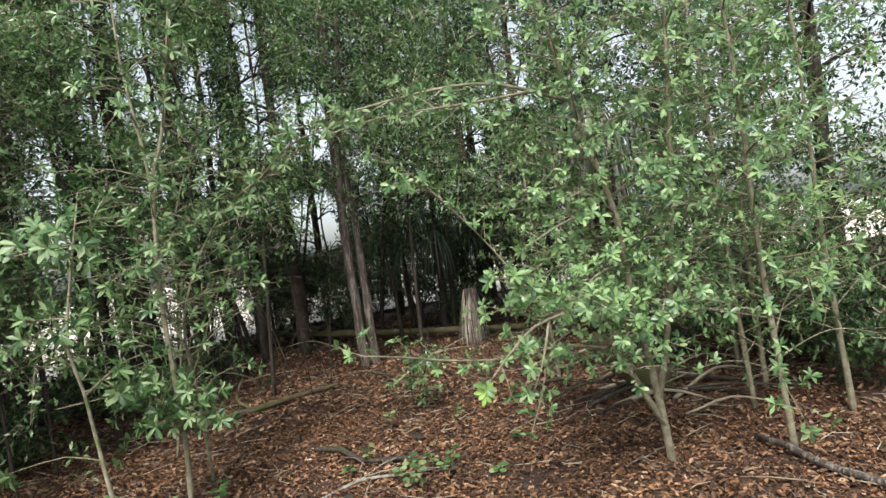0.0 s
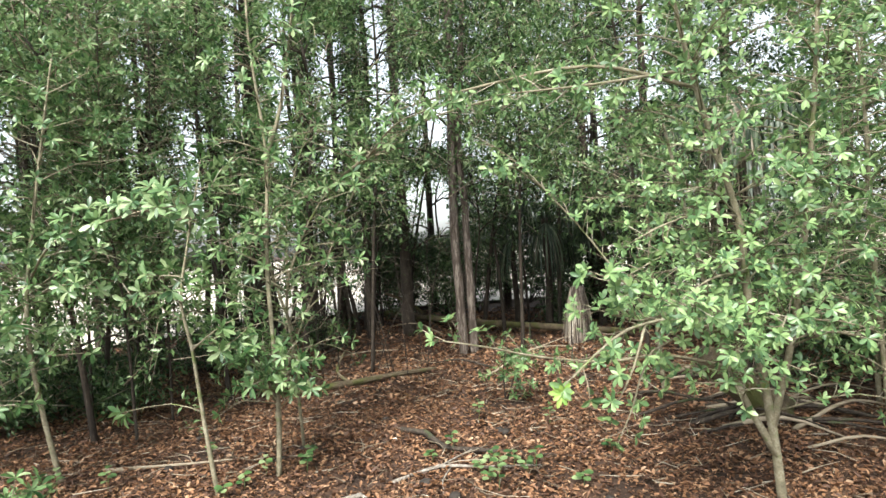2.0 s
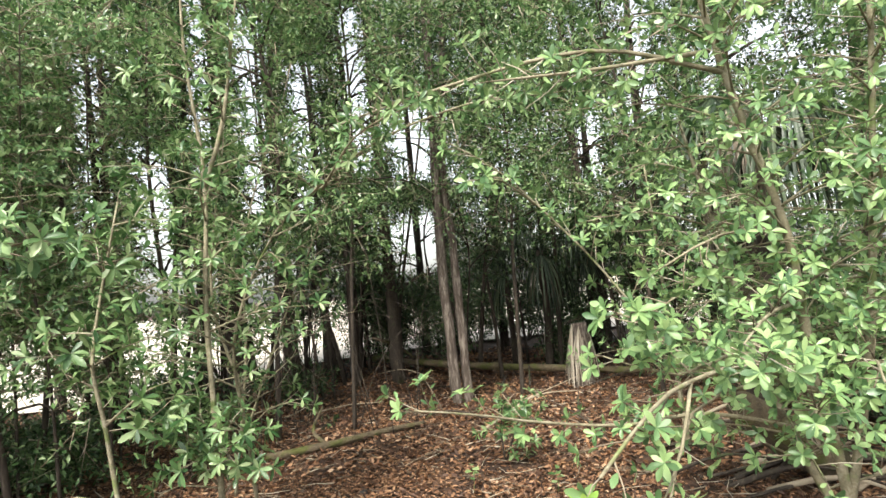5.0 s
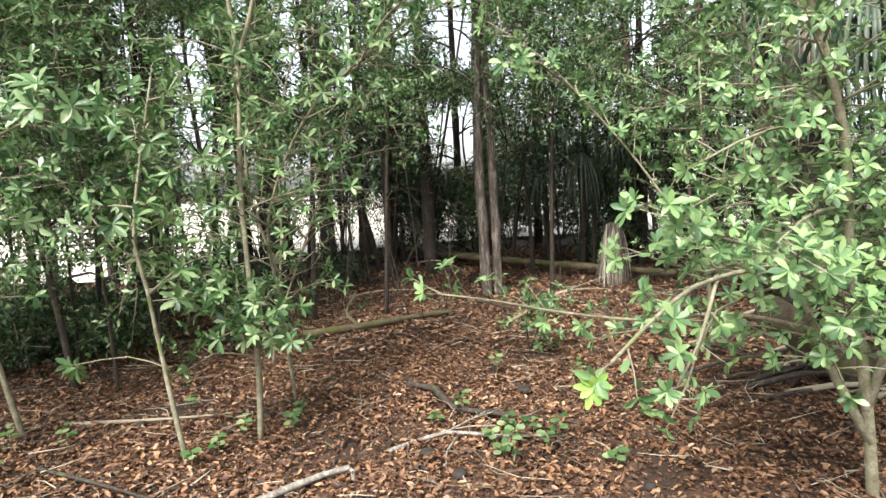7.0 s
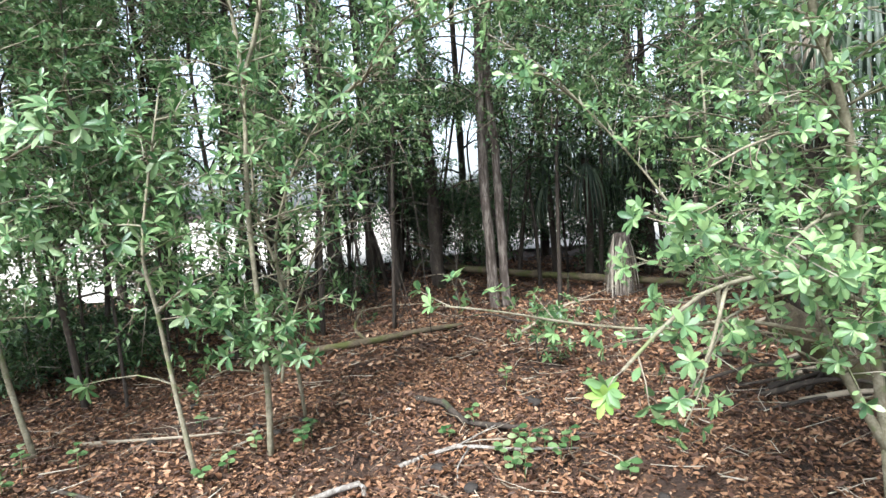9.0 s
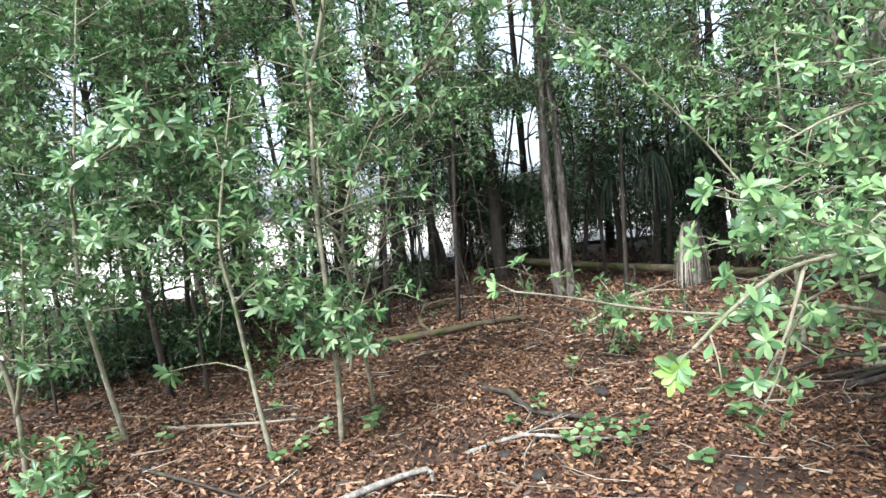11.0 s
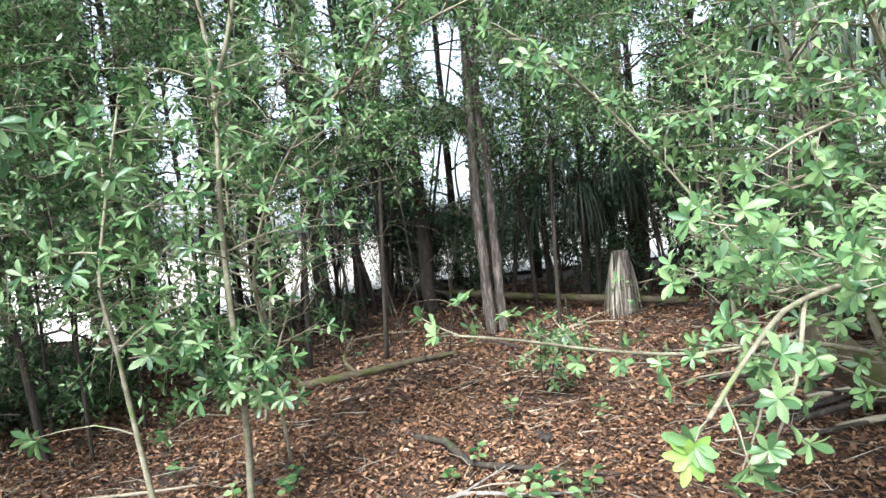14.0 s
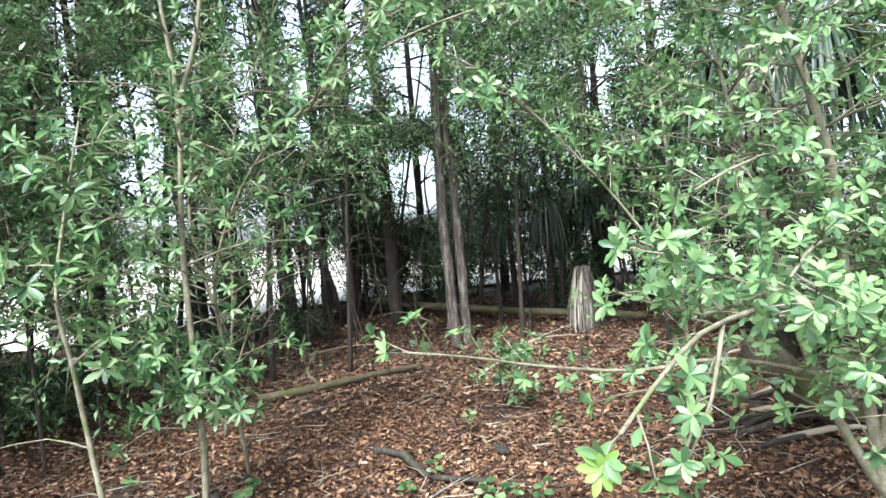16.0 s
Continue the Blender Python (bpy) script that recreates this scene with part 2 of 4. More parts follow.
# open lanes between the crowns, through which the sky shows: from, to, half width per metre, low, high slope
LANES = [
    ((0.14, 1.0), (-18.00, 24.90), 0.034, 0.02, 0.26),
    ((0.14, 1.0), (-6.97, 30.15), 0.04, 0.02, 0.13),
    ((0.14, 1.0), (-6.97, 30.15), 0.04, 0.18, 0.32),
    ((0.14, 1.0), (-11.97, 28.45), 0.028, 0.14, 0.4),
    ((0.14, 1.0), (-14.17, 27.36), 0.028, 0.14, 0.5),
    ((0.14, 1.0), (-9.63, 29.37), 0.026, 0.2, 0.5),
    ((0.14, 1.0), (-16.20, 26.16), 0.02, 0.2, 0.55),
    ((0.14, 1.0), (-19.93, 23.29), 0.02, 0.12, 0.4),
    ((0.14, 1.0), (4.32, 30.71), 0.022, 0.22, 0.45),
    ((0.14, 1.0), (1.71, 30.96), 0.022, 0.16, 0.26),
    ((0.14, 1.0), (-21.44, 21.84), 0.07, -0.13, -0.09),
    ((0.14, 1.0), (-19.14, 23.98), 0.04, -0.145, -0.11),
    ((0.14, 1.0), (-17.28, 25.42), 0.016, -0.135, -0.03),
    ((0.14, 1.0), (-15.93, 26.33), 0.016, -0.135, -0.05),
    ((0.14, 1.0), (-14.31, 27.29), 0.01, -0.13, -0.06),
    ((0.14, 1.0), (-12.78, 28.08), 0.01, -0.12, -0.06),
    ((0.14, 1.0), (-2.74, 30.86), 0.03, -0.105, -0.075),
    ((0.14, 1.0), (1.97, 30.94), 0.025, -0.1, -0.06),
    ((0.14, 1.0), (7.90, 29.98), 0.05, 0.05, 0.22),
    ((0.14, 1.0), (-23.50, 19.47), 0.03, 0.1, 0.25),
]


def in_lane(p):
    p = np.asarray(p, float)
    bad = np.zeros(len(p), bool)
    for a, b, half, low, high in LANES:
        way = unit(np.subtract(b, a))
        rel = p[:, :2] - np.array(a)
        along = rel @ way
        off = np.abs(rel[:, 0] * way[1] - rel[:, 1] * way[0])
        slope = (p[:, 2] - 1.46) / np.maximum(along, 0.1)
        ragged = half * RNG.uniform(0.7, 1.4, len(p)) * (1 + 0.35 * np.sin(slope * 40 + along))
        bad |= (off < ragged * along) & (slope > low) & (slope < high) & (along > 4.5)
    return bad


def sprig(leaves, twigs, foot, way, length, leaf, width, spacing=0.035, tip=6, up=0.5):
    """A thin shoot with alternate leaves and a whorl at its tip."""
    if math.hypot(foot[0] - 0.14, foot[1] - 1.0) > 4.5 and in_lane([foot])[0]:
        return
    way = unit(way)
    side = unit(np.cross(way, (0.3, 0.2, 1.0)))
    end = foot + way * length + np.array((0, 0, -0.06 * length))
    mid = (foot + end) / 2 + RNG.normal(0, 0.02 * length + 0.002, 3)
    twigs.tube([foot, mid, end], 0.0022 + 0.006 * length, 0.0016, 3, 0.0)
    count = int(length * 0.75 / spacing)
    for i in range(count):
        s = 0.25 + 0.7 * i / max(1, count)
        a = i * 2.4 + RNG.uniform(0, 1)
        out = math.cos(a) * side + math.sin(a) * np.cross(way, side)
        d = unit(out + way * 0.7 + RNG.normal(0, 0.2, 3))
        k = RNG.uniform(0.6, 1.05)
        leaves.add(foot + (end - foot) * s, d, unit(np.array((0, 0, up)) + way * 0.6 + RNG.normal(0, 0.25, 3)), leaf * k, width * k)
    turn = RNG.uniform(0, 6)
    for i in range(tip):
        a = turn + i * 2 * math.pi / tip + RNG.normal(0, 0.2)
        out = math.cos(a) * side + math.sin(a) * np.cross(way, side)
        d = unit(out + way * RNG.uniform(0.25, 0.75) + np.array((0, 0, -0.08)))
        k = RNG.uniform(0.75, 1.15)
        leaves.add(end, d, unit(way + np.array((0, 0, up)) + RNG.normal(0, 0.15, 3)), leaf * k, width * k)


def leafy(leaves, twigs, pts, begin, step, reach, leaf, width, tip=6, up=0.35, flat=0.6, spacing=0.035):
    """Leafy shoots all along a limb from the share begin of its length to its end."""
    seg = np.linalg.norm(np.diff(pts, axis=0), axis=1)
    total = np.concatenate([[0], np.cumsum(seg)])
    s = total[-1] * begin
    while s < total[-1]:
        i = min(len(pts) - 2, int(np.searchsorted(total, s)) - 1 if s > 0 else 0)
        i = max(i, 0)
        p = pts[i] + (pts[i + 1] - pts[i]) * ((s - total[i]) / (seg[i] + 1e-9))
        tan = unit(pts[i + 1] - pts[i])
        out = unit(np.cross(tan, RNG.normal(0, 1, 3)))
        out[2] *= flat
        sprig(leaves, twigs, p, out + tan * 0.55 + np.array((0, 0, up)), RNG.uniform(0.4, 1.0) * reach, leaf, width, spacing, tip, 0.6)
        s += step * RNG.uniform(0.5, 1.5)
    sprig(leaves, twigs, pts[-1], pts[-1] - pts[-2], reach * 0.4, leaf, width, spacing, tip, 0.6)


SPOT = np.array((0.1, 1.2, 1.45))


def finish_plant(root, leaves, twigs, mat_leaf, mat_piece=None, near_parts=0, shape=LEAF_NEAR, crown_label=""):
    """Makes twigs and crown; the leaves nearest the walk become pieces of their own."""
    o = np.array(root.location)
    if twigs.v:
        tagged(part("twig_mass", twigs.mesh("twig_mass", M_TWIG, o), root), kind="stuff")
    far = leaves
    crown = None
    if near_parts:
        dist = np.linalg.norm(np.array(leaves.p) - SPOT, axis=1)
        order = np.argsort(dist)
        far, near = Leaves(), Leaves()
        for rank, i in enumerate(order):
            (near if rank < near_parts else far).add(leaves.p[i], leaves.d[i], leaves.n[i], leaves.l[i], leaves.w[i])
    crown = part("crown", far.mesh("crown", mat_leaf, shape, o), root, crown_label)
    tagged(crown, kind="stuff")
    if near_parts:
        tv, tf = LEAF_NEAR
        shared = [mesh_from("leaf", (tv * np.array((1, 1, b))).tolist(), tf, mat_piece) for b in (0.4, 1.0, 1.7)]
        for i, m in enumerate(near.matrices(o)):
            ob = new("leaf", shared[i % 3])
            ob.parent = root
            ob.matrix_basis = m
    return crown


STEMS = []


def stem(root, name, ctrl, r0, r1, mat, sides=8, flare=0.0, rough=0.06, label=""):
    pts = curve_points(ctrl)
    w = Wood()
    w.tube(pts, r0, r1, sides, rough, flare)
    STEMS.append(part(name, w.mesh(name, mat, root.location), root, label))
    return pts


# ---- ground ----
def axis_steps(lo, hi, fine):
    inner = np.arange(lo, hi, fine)
    out = []
    d, x = fine, hi
    while x < 400:
        out.append(x)
        d *= 1.25
        x += d
    neg = []
    d, x = fine, lo - fine
    while x > -400:
        neg.append(x)
        d *= 1.25
        x -= d
    return np.array(neg[::-1] + list(inner) + out + [400.0])


gx, gy = axis_steps(-8, 5, 0.09), axis_steps(0.5, 13, 0.09)
X, Y = np.meshgrid(gx, gy)
Z = height(X, Y) + RNG.normal(0, 0.006, X.shape) * (np.abs(X) < 12)
nx, ny = len(gx), len(gy)
ground_me = mesh_from("ground", np.stack([X, Y, Z], -1).reshape(-1, 3).tolist(), [(j * nx + i, j * nx + i + 1, (j + 1) * nx + i + 1, (j + 1) * nx + i) for j in range(ny - 1) for i in range(nx - 1)], M_SOIL)
tagged(new("ground", ground_me), "brown forest soil under dead leaves", "ground", kind="structure")

# the pale open strip behind the wood
sx = np.linspace(-60, 60, 61)
sv, sf = [], []
for i, x in enumerate(sx):
    near = 14.3 + (1.45 if x < -4.5 else 0.42) * (x + 4.5) if x < 2 else 17.0 + 0.1 * (x - 2)
    for k, w in enumerate((0, 3, 10, 35, 120)):
        sv.append((x, max(near, 8.3) + w + (0.25 * math.sin(x * 1.7) if k == 0 else 0), 0.075 + 0.01 * math.sin(3 * x + k)))
for i in range(len(sx) - 1):
    for k in range(4):
        sf.append((i * 5 + k, (i + 1) * 5 + k, (i + 1) * 5 + k + 1, i * 5 + k + 1))
tagged(new("road", mesh_from("road", sv, sf, M_SAND)), "pale sandy open track behind the trees", "road", kind="structure")


# ---- tall trees of the wood ----
def blob(leaves, twigs, centre, radii, count, leaf, width, droop=0.15):
    """A loose, uneven clump of leafy shoots around a limb's end."""
    k = max(4, count // 9)
    dirs = RNG.normal(0, 1, (k, 3))
    dirs /= np.linalg.norm(dirs, axis=1)[:, None]
    r = RNG.uniform(0.25, 1.0, k) ** 0.6
    r *= 1 + 0.35 * np.sin(5 * dirs[:, 0] + 3 * dirs[:, 2] + centre[0] * 3)
    feet = np.array(centre) + dirs * r[:, None] * np.array(radii)
    feet = feet[~in_lane(feet)]
    if not len(feet):
        return
    feet[:, 2] = np.maximum(feet[:, 2], 0.15)
    ways = feet - np.array(centre) + RNG.normal(0, 0.3, feet.shape)
    ways /= np.linalg.norm(ways, axis=1)[:, None] + 1e-9
    ways[:, 2] -= droop
    for i, (f, w) in enumerate(zip(feet, ways)):
        if i % 5 == 0:
            twigs.tube([f - w * 0.25 + (0, 0, -0.03), f + w * 0.2], 0.006, 0.002, 3, 0.0)
    m = 9
    n = len(feet)
    s = RNG.uniform(0, 0.24, (n, m, 1))
    p = feet[:, None, :] + ways[:, None, :] * s + RNG.normal(0, 0.03, (n, m, 3))
    d = ways[:, None, :] * 0.5 + RNG.normal(0, 0.75, (n, m, 3))
    nn = np.array((0, 0, 0.9)) + RNG.normal(0, 0.5, (n, m, 3))
    size = RNG.uniform(0.65, 1.2, n * m)
    leaves.add_many(p.reshape(-1, 3), d.reshape(-1, 3), nn.reshape(-1, 3), leaf * size, width * size)


def tall_tree(x, y, radius, top, lean, crown_from, clumps, density, leaf=0.075, width=0.03, spread=1.2, bark=None, leafmat=None, label="dark slender forest tree with dense small green leaves", low=None):
    z = float(height(x, y))
    root = thing("tree", (x, y, z), label, "tree", "trees of the wood")
    bend = RNG.normal(0, 0.2 if radius < 0.05 else 0.12, 2)
    ctrl = [(x, y, z - 0.08), (x + lean * 0.25 * top + bend[0] * 0.4, y + bend[1] * 0.3, top * 0.3), (x + lean * 0.6 * top + bend[0], y + bend[1], top * 0.65), (x + lean * top, y + bend[1] * 1.5, top)]
    pts = curve_points(ctrl, 0.25)
    w = Wood()
    w.tube(pts, radius, radius * 0.35, 10, 0.08, 0.18)
    part("trunk", w.mesh("trunk", bark or M_BARK_DARK, root.location), root)
    leaves, twigs = Leaves(), Wood()
    for i in range(clumps):
        s = crown_from + (1 - crown_from) * (i + RNG.uniform(0, 1)) / clumps
        p = pts[min(len(pts) - 1, int(s * (len(pts) - 1)))]
        a = i * 2.4 + RNG.uniform(-0.5, 0.5)
        reach = spread * RNG.uniform(0.35, 1.0) * (1.15 - 0.5 * s)
        c = p + np.array((math.cos(a) * reach, math.sin(a) * reach, RNG.uniform(-0.1, 0.35)))
        limb = Wood()
        limb.tube(curve_points([p, (p + c) / 2 + (0, 0, 0.12), c], 0.2), radius * 0.25 + 0.006, 0.006, 5)
        part("limb", limb.mesh("limb", bark or M_BARK_DARK, root.location), root)
        blob(leaves, twigs, c, (RNG.uniform(0.45, 0.8), RNG.uniform(0.45, 0.8), RNG.uniform(0.3, 0.55)), density, leaf, width)
    if leaves.p:
        finish_plant(root, leaves, twigs, leafmat or M_LEAF_SHADED, shape=LEAF_FAR)
    return root


# the twin-trunk tree in the middle
twin = thing("tree", (-1.36, 8.45, float(height(-1.36, 8.45))), "tall twin-trunk tree with furrowed grey-brown bark", "tree", "trees of the wood")
t1 = stem(twin, "trunk", [(-1.38, 8.4, -0.1), (-1.41, 8.4, 0.8), (-1.44, 8.42, 2.0), (-1.38, 8.45, 4.5), (-1.3, 8.5, 9)], 0.062, 0.045, M_BARK, 12, 0.15, 0.1)
t2 = stem(twin, "trunk", [(-1.26, 8.5, -0.1), (-1.27, 8.5, 0.8), (-1.29, 8.5, 2.0), (-1.32, 8.5, 3.2), (-1.1, 8.7, 6)], 0.058, 0.038, M_BARK, 12, 0.15, 0.1)
lv, tw = Leaves(), Wood()
for c in ((-1.7, 8.3, 3.9), (-1.0, 8.2, 4.1), (-1.6, 8.6, 4.9), (-1.1, 8.9, 5.4), (-2.0, 8.2, 5.6)):
    blob(lv, tw, c, (0.7, 0.6, 0.45), 900, 0.075, 0.03)
finish_plant(twin, lv, tw, M_LEAF_SHADED, shape=LEAF_FAR)

# x, y, radius, top, lean, crown from, clumps, leaves per clump, spread
TREES = [
    (-4.65, 8.9, 0.17, 9, 0.0, 0.28, 14, 700, 1.3), (-5.6, 9.6, 0.07, 7, -0.03, 0.33, 14, 700, 1.2), (-6.3, 10.4, 0.06, 7, -0.06, 0.33, 10, 700, 1.0),
    (-4.1, 9.6, 0.07, 7.5, 0.02, 0.31, 14, 700, 1.1), (-3.75, 11.2, 0.09, 8, 0.01, 0.30, 16, 800, 1.3), (-4.6, 12.0, 0.08, 8, -0.02, 0.30, 14, 800, 1.3),
    (-2.72, 10.4, 0.11, 9, -0.01, 0.16, 16, 800, 1.1), (-3.3, 10.0, 0.06, 6, 0.01, 0.38, 16, 800, 1.0), (-2.2, 12.4, 0.09, 8, 0.02, 0.10, 14, 800, 1.1),
    (-0.9, 11.4, 0.05, 7, 0.01, 0.20, 12, 800, 1.2), (-0.3, 12.2, 0.07, 8, 0.0, 0.15, 14, 800, 1.3), (0.5, 11.5, 0.1, 8, 0.01, 0.15, 16, 800, 1.4),
    (1.4, 10.6, 0.09, 8, 0.02, 0.12, 16, 800, 1.4), (2.4, 9.6, 0.1, 8, 0.02, 0.10, 16, 800, 1.4), (3.3, 8.2, 0.1, 8, 0.03, 0.10, 16, 800, 1.3),
    (4.2, 6.8, 0.1, 8, 0.02, 0.08, 16, 800, 1.3), (-7.2, 7.4, 0.09, 7, -0.02, 0.33, 16, 800, 1.4), (-8.0, 9.2, 0.08, 7, -0.03, 0.33, 12, 800, 1.4),
    (-6.1, 6.2, 0.05, 5.5, -0.03, 0.41, 16, 800, 1.2), (-5.3, 7.2, 0.06, 6.5, 0.0, 0.35, 14, 800, 1.0), (-6.9, 12.2, 0.08, 8, 0.0, 0.35, 10, 700, 1.2),
    (-5.2, 13.4, 0.08, 9, 0.0, 0.27, 12, 700, 1.3), (-3.0, 13.6, 0.09, 9, 0.0, 0.10, 14, 800, 1.3), (-1.4, 14.2, 0.09, 9, 0.02, 0.12, 14, 800, 1.4), (0.8, 14.0, 0.09, 9, 0.0, 0.10, 14, 800, 1.5),
    (2.6, 12.5, 0.1, 9, 0.0, 0.10, 14, 800, 1.5),
    (-5.3, 8.25, 0.045, 7, 0.03, 0.36, 8, 600, 1.0), (-4.7, 8.1, 0.05, 7, -0.04, 0.38, 8, 600, 1.0), (-3.95, 9.05, 0.075, 8, 0.02, 0.36, 10, 600, 1.0), (-4.15, 9.55, 0.05, 7, -0.03, 0.34, 8, 600, 1.0), (-5.5, 7.4, 0.06, 7, -0.02, 0.36, 8, 600, 1.0),
]
for x, y, r, top, lean, cf, clumps, dens, spread in TREES:
    tall_tree(x, y, r, top, lean, cf, clumps + 2, int(dens * 1.3), spread=spread)
# leafy young trees of the thicket beside the path
for x, y, top, cf in ((-3.9, 4.6, 3.8, 0.24), (-4.8, 5.7, 4.4, 0.24), (-5.8, 5.1, 4.2, 0.22), (-5.1, 6.7, 4.6, 0.26), (-3.5, 6.0, 4.4, 0.4), (-6.4, 8.0, 4.4, 0.22), (-4.4, 3.5, 3.6, 0.26)):
    tall_tree(x, y, 0.028, top, RNG.normal(0, 0.03), cf, 20, 420, leaf=0.066, width=0.026, spread=0.75, leafmat=M_LEAF, label="young leafy tree in the green thicket")
# slim trees whose crowns hang over the clearing
for x, y, r, top, lean, cf in ((-2.35, 7.3, 0.024, 5.4, 0.05, 0.42), (-0.6, 8.7, 0.028, 5.6, -0.03, 0.42), (0.95, 7.4, 0.024, 5.2, -0.08, 0.4), (-3.1, 7.0, 0.03, 5.4, 0.0, 0.4)):
    tall_tree(x, y, r, top, lean, cf, 22, 620, leaf=0.07, width=0.028, spread=1.25, leafmat=M_LEAF, label="slim forest tree with a spreading leafy crown")
# bare thin stems between them
for i in range(58):
    x, y = RNG.uniform(-6.5, 1.6), RNG.uniform(8.8, 13.5)
    tall_tree(x, y, RNG.uniform(0.018, 0.045), RNG.uniform(2.5, 5.5), RNG.normal(0, 0.11), 0.55, 4, 160, spread=0.6, label="thin dark understory stem with sparse leaves")

# ---- low bushes under the trees ----
def bush(x, y, tall, wide, clumps, density, mat=None, leaf=0.07, width=0.028, label="low understory bush with shade-darkened green leaves"):
    z = float(height(x, y))
    root = thing("bush", (x, y, z), label, "bush", "understory bushes")
    leaves, twigs = Leaves(), Wood()
    for i in range(clumps):
        a = i * 2.4 + RNG.uniform(0, 1)
        r = wide * math.sqrt((i + 0.5) / clumps)
        c = np.array((x + math.cos(a) * r, y + math.sin(a) * r * 0.7, z + tall * RNG.uniform(0.3, 0.95)))
        stem(root, "limb", [(x, y, z - 0.04), ((x + c[0]) / 2, (y + c[1]) / 2, z + (c[2] - z) * 0.6), tuple(c)], 0.014, 0.004, M_BARK_DARK, 5)
        blob(leaves, twigs, c, (wide * 0.5, wide * 0.5, tall * 0.3), density, leaf, width, 0.05)
    finish_plant(root, leaves, twigs, mat or M_LEAF_SHADED, shape=LEAF_FAR)


for x, y, tall, wide, clumps, density in (
        (3.0, 5.9, 0.9, 0.7, 8, 450), (2.3, 6.9, 0.9, 0.6, 7, 400), (3.4, 4.6, 0.8, 0.7, 8, 450),
        (-5.6, 8.0, 0.5, 0.7, 7, 500), (-4.6, 7.3, 0.6, 0.6, 6, 450), (-6.2, 7.2, 0.7, 0.8, 8, 500), (-5.4, 5.9, 0.5, 0.7, 7, 450), (-6.9, 6.0, 0.5, 0.9, 8, 500), (-4.5, 5.4, 0.4, 0.6, 7, 400), (-5.2, 4.6, 0.4, 0.6, 7, 400),
        (-3.6, 8.8, 0.6, 0.3, 5, 250), (-3.4, 12.4, 1.7, 0.9, 10, 700), (-1.9, 13.2, 1.8, 0.9, 10, 700), (-0.5, 13.3, 1.3, 0.8, 9, 700),
        (1.1, 12.4, 1.8, 1.1, 10, 800), (-6.7, 11.6, 1.7, 0.9, 10, 650), (-5.2, 12.4, 1.8, 0.7, 9, 650), (-7.7, 9.8, 1.5, 0.5, 8, 450), (-4.0, 12.9, 1.7, 0.6, 9, 650), (-3.0, 11.4, 1.3, 0.5, 8, 500), (-2.0, 11.3, 1.3, 0.5, 8, 500), (2.6, 10.8, 1.9, 1.1, 10, 800), (3.2, 7.0, 1.6, 0.9, 9, 700), (4.0, 5.4, 1.7, 0.9, 9, 700), (2.7, 8.7, 1.4, 0.8, 9, 700), (-4.2, 14.0, 2.0, 1.0, 10, 700),
        (-1.0, 15.5, 2.4, 1.4, 10, 900), (-3.0, 15.8, 1.6, 1.2, 9, 900), (1.8, 15.0, 2.6, 1.4, 10, 900), (0.2, 10.9, 1.0, 0.5, 7, 500)):
    bush(x, y, tall, wide, clumps, density)


# ---- palms ----
def fan(root, centre, way, size, mat, blades=22, hang=0.5, spread=2.4, name="frond", holder=None):
    """A fan-shaped palm leaf on its stalk, its blades drooping towards their tips."""
    way = unit(way)
    side = unit(np.cross(way, (0, 0, 1.0)))
    v, f = [], []
    for i in range(blades):
        a = spread * (i / (blades - 1) - 0.5) + RNG.normal(0, 0.03)
        d = unit(way * math.cos(a) + side * math.sin(a))
        across = unit(np.cross(d, (0.1, 0.1, 1.0)))
        length = size * RNG.uniform(0.8, 1.08) * (1 - 0.12 * abs(a))
        base = len(v)
        for k, s in enumerate((0.03, 0.35, 0.65, 0.85, 1.0)):
            p = centre + d * length * s * (1 - 0.35 * hang * s) + np.array((0, 0, -hang * length * s ** 2.2))
            half = size * 0.022 * (0.35, 1.0, 0.8, 0.5, 0.05)[k]
            v.extend([p - across * half, p + np.array((0, 0, -half * 0.8)), p + across * half])
        for k in range(4):
            b = base + 3 * k
            f.extend([(b, b + 1, b + 4, b + 3), (b + 1, b + 2, b + 5, b + 4)])
    o = np.array(root.location)
    return part(name, mesh_from(name, [tuple(p - o) for p in v], f, mat), holder or root)


def palm(x, y, tall, radius, fronds, skirt, size, label):
    z = float(height(x, y))
    root = thing("palm_tree", (x, y, z), label, "palm", "palms")
    w = Wood()
    top = np.array((x, y, z + tall))
    w.tube(curve_points([(x, y, z - 0.1), (x + 0.03, y, z + tall * 0.5), tuple(top)], 0.08), radius, radius * 0.85, 12, 0.12, 0.05)
    part("trunk", w.mesh("trunk", M_BARK_DARK, root.location), root)
    for i in range(fronds):
        a, up = i * 2.4, RNG.uniform(-0.7, 0.55)
        d = unit((math.cos(a), math.sin(a), up))
        end = top + d * size * RNG.uniform(0.55, 0.9)
        stalk = stem(root, "stalk", [tuple(top), tuple((top + end) / 2 + (0, 0, 0.08)), tuple(end)], 0.016, 0.009, M_PALM_SHADED, 5)
        fan(root, stalk[-1], stalk[-1] - stalk[-3], size, M_PALM_SHADED, blades=18, hang=RNG.uniform(0.7, 1.25), holder=STEMS[-1])
    for i in range(skirt):
        a = i * 2.4 + 0.5
        out = np.array((math.cos(a), math.sin(a), -1.6))
        at = top + np.array((math.cos(a) * radius, math.sin(a) * radius, -RNG.uniform(0.0, tall * 0.35)))
        fan(root, at, out, size * RNG.uniform(0.55, 0.85), M_DEAD_PALM, blades=10, hang=0.9, spread=1.0, name="dead_frond")


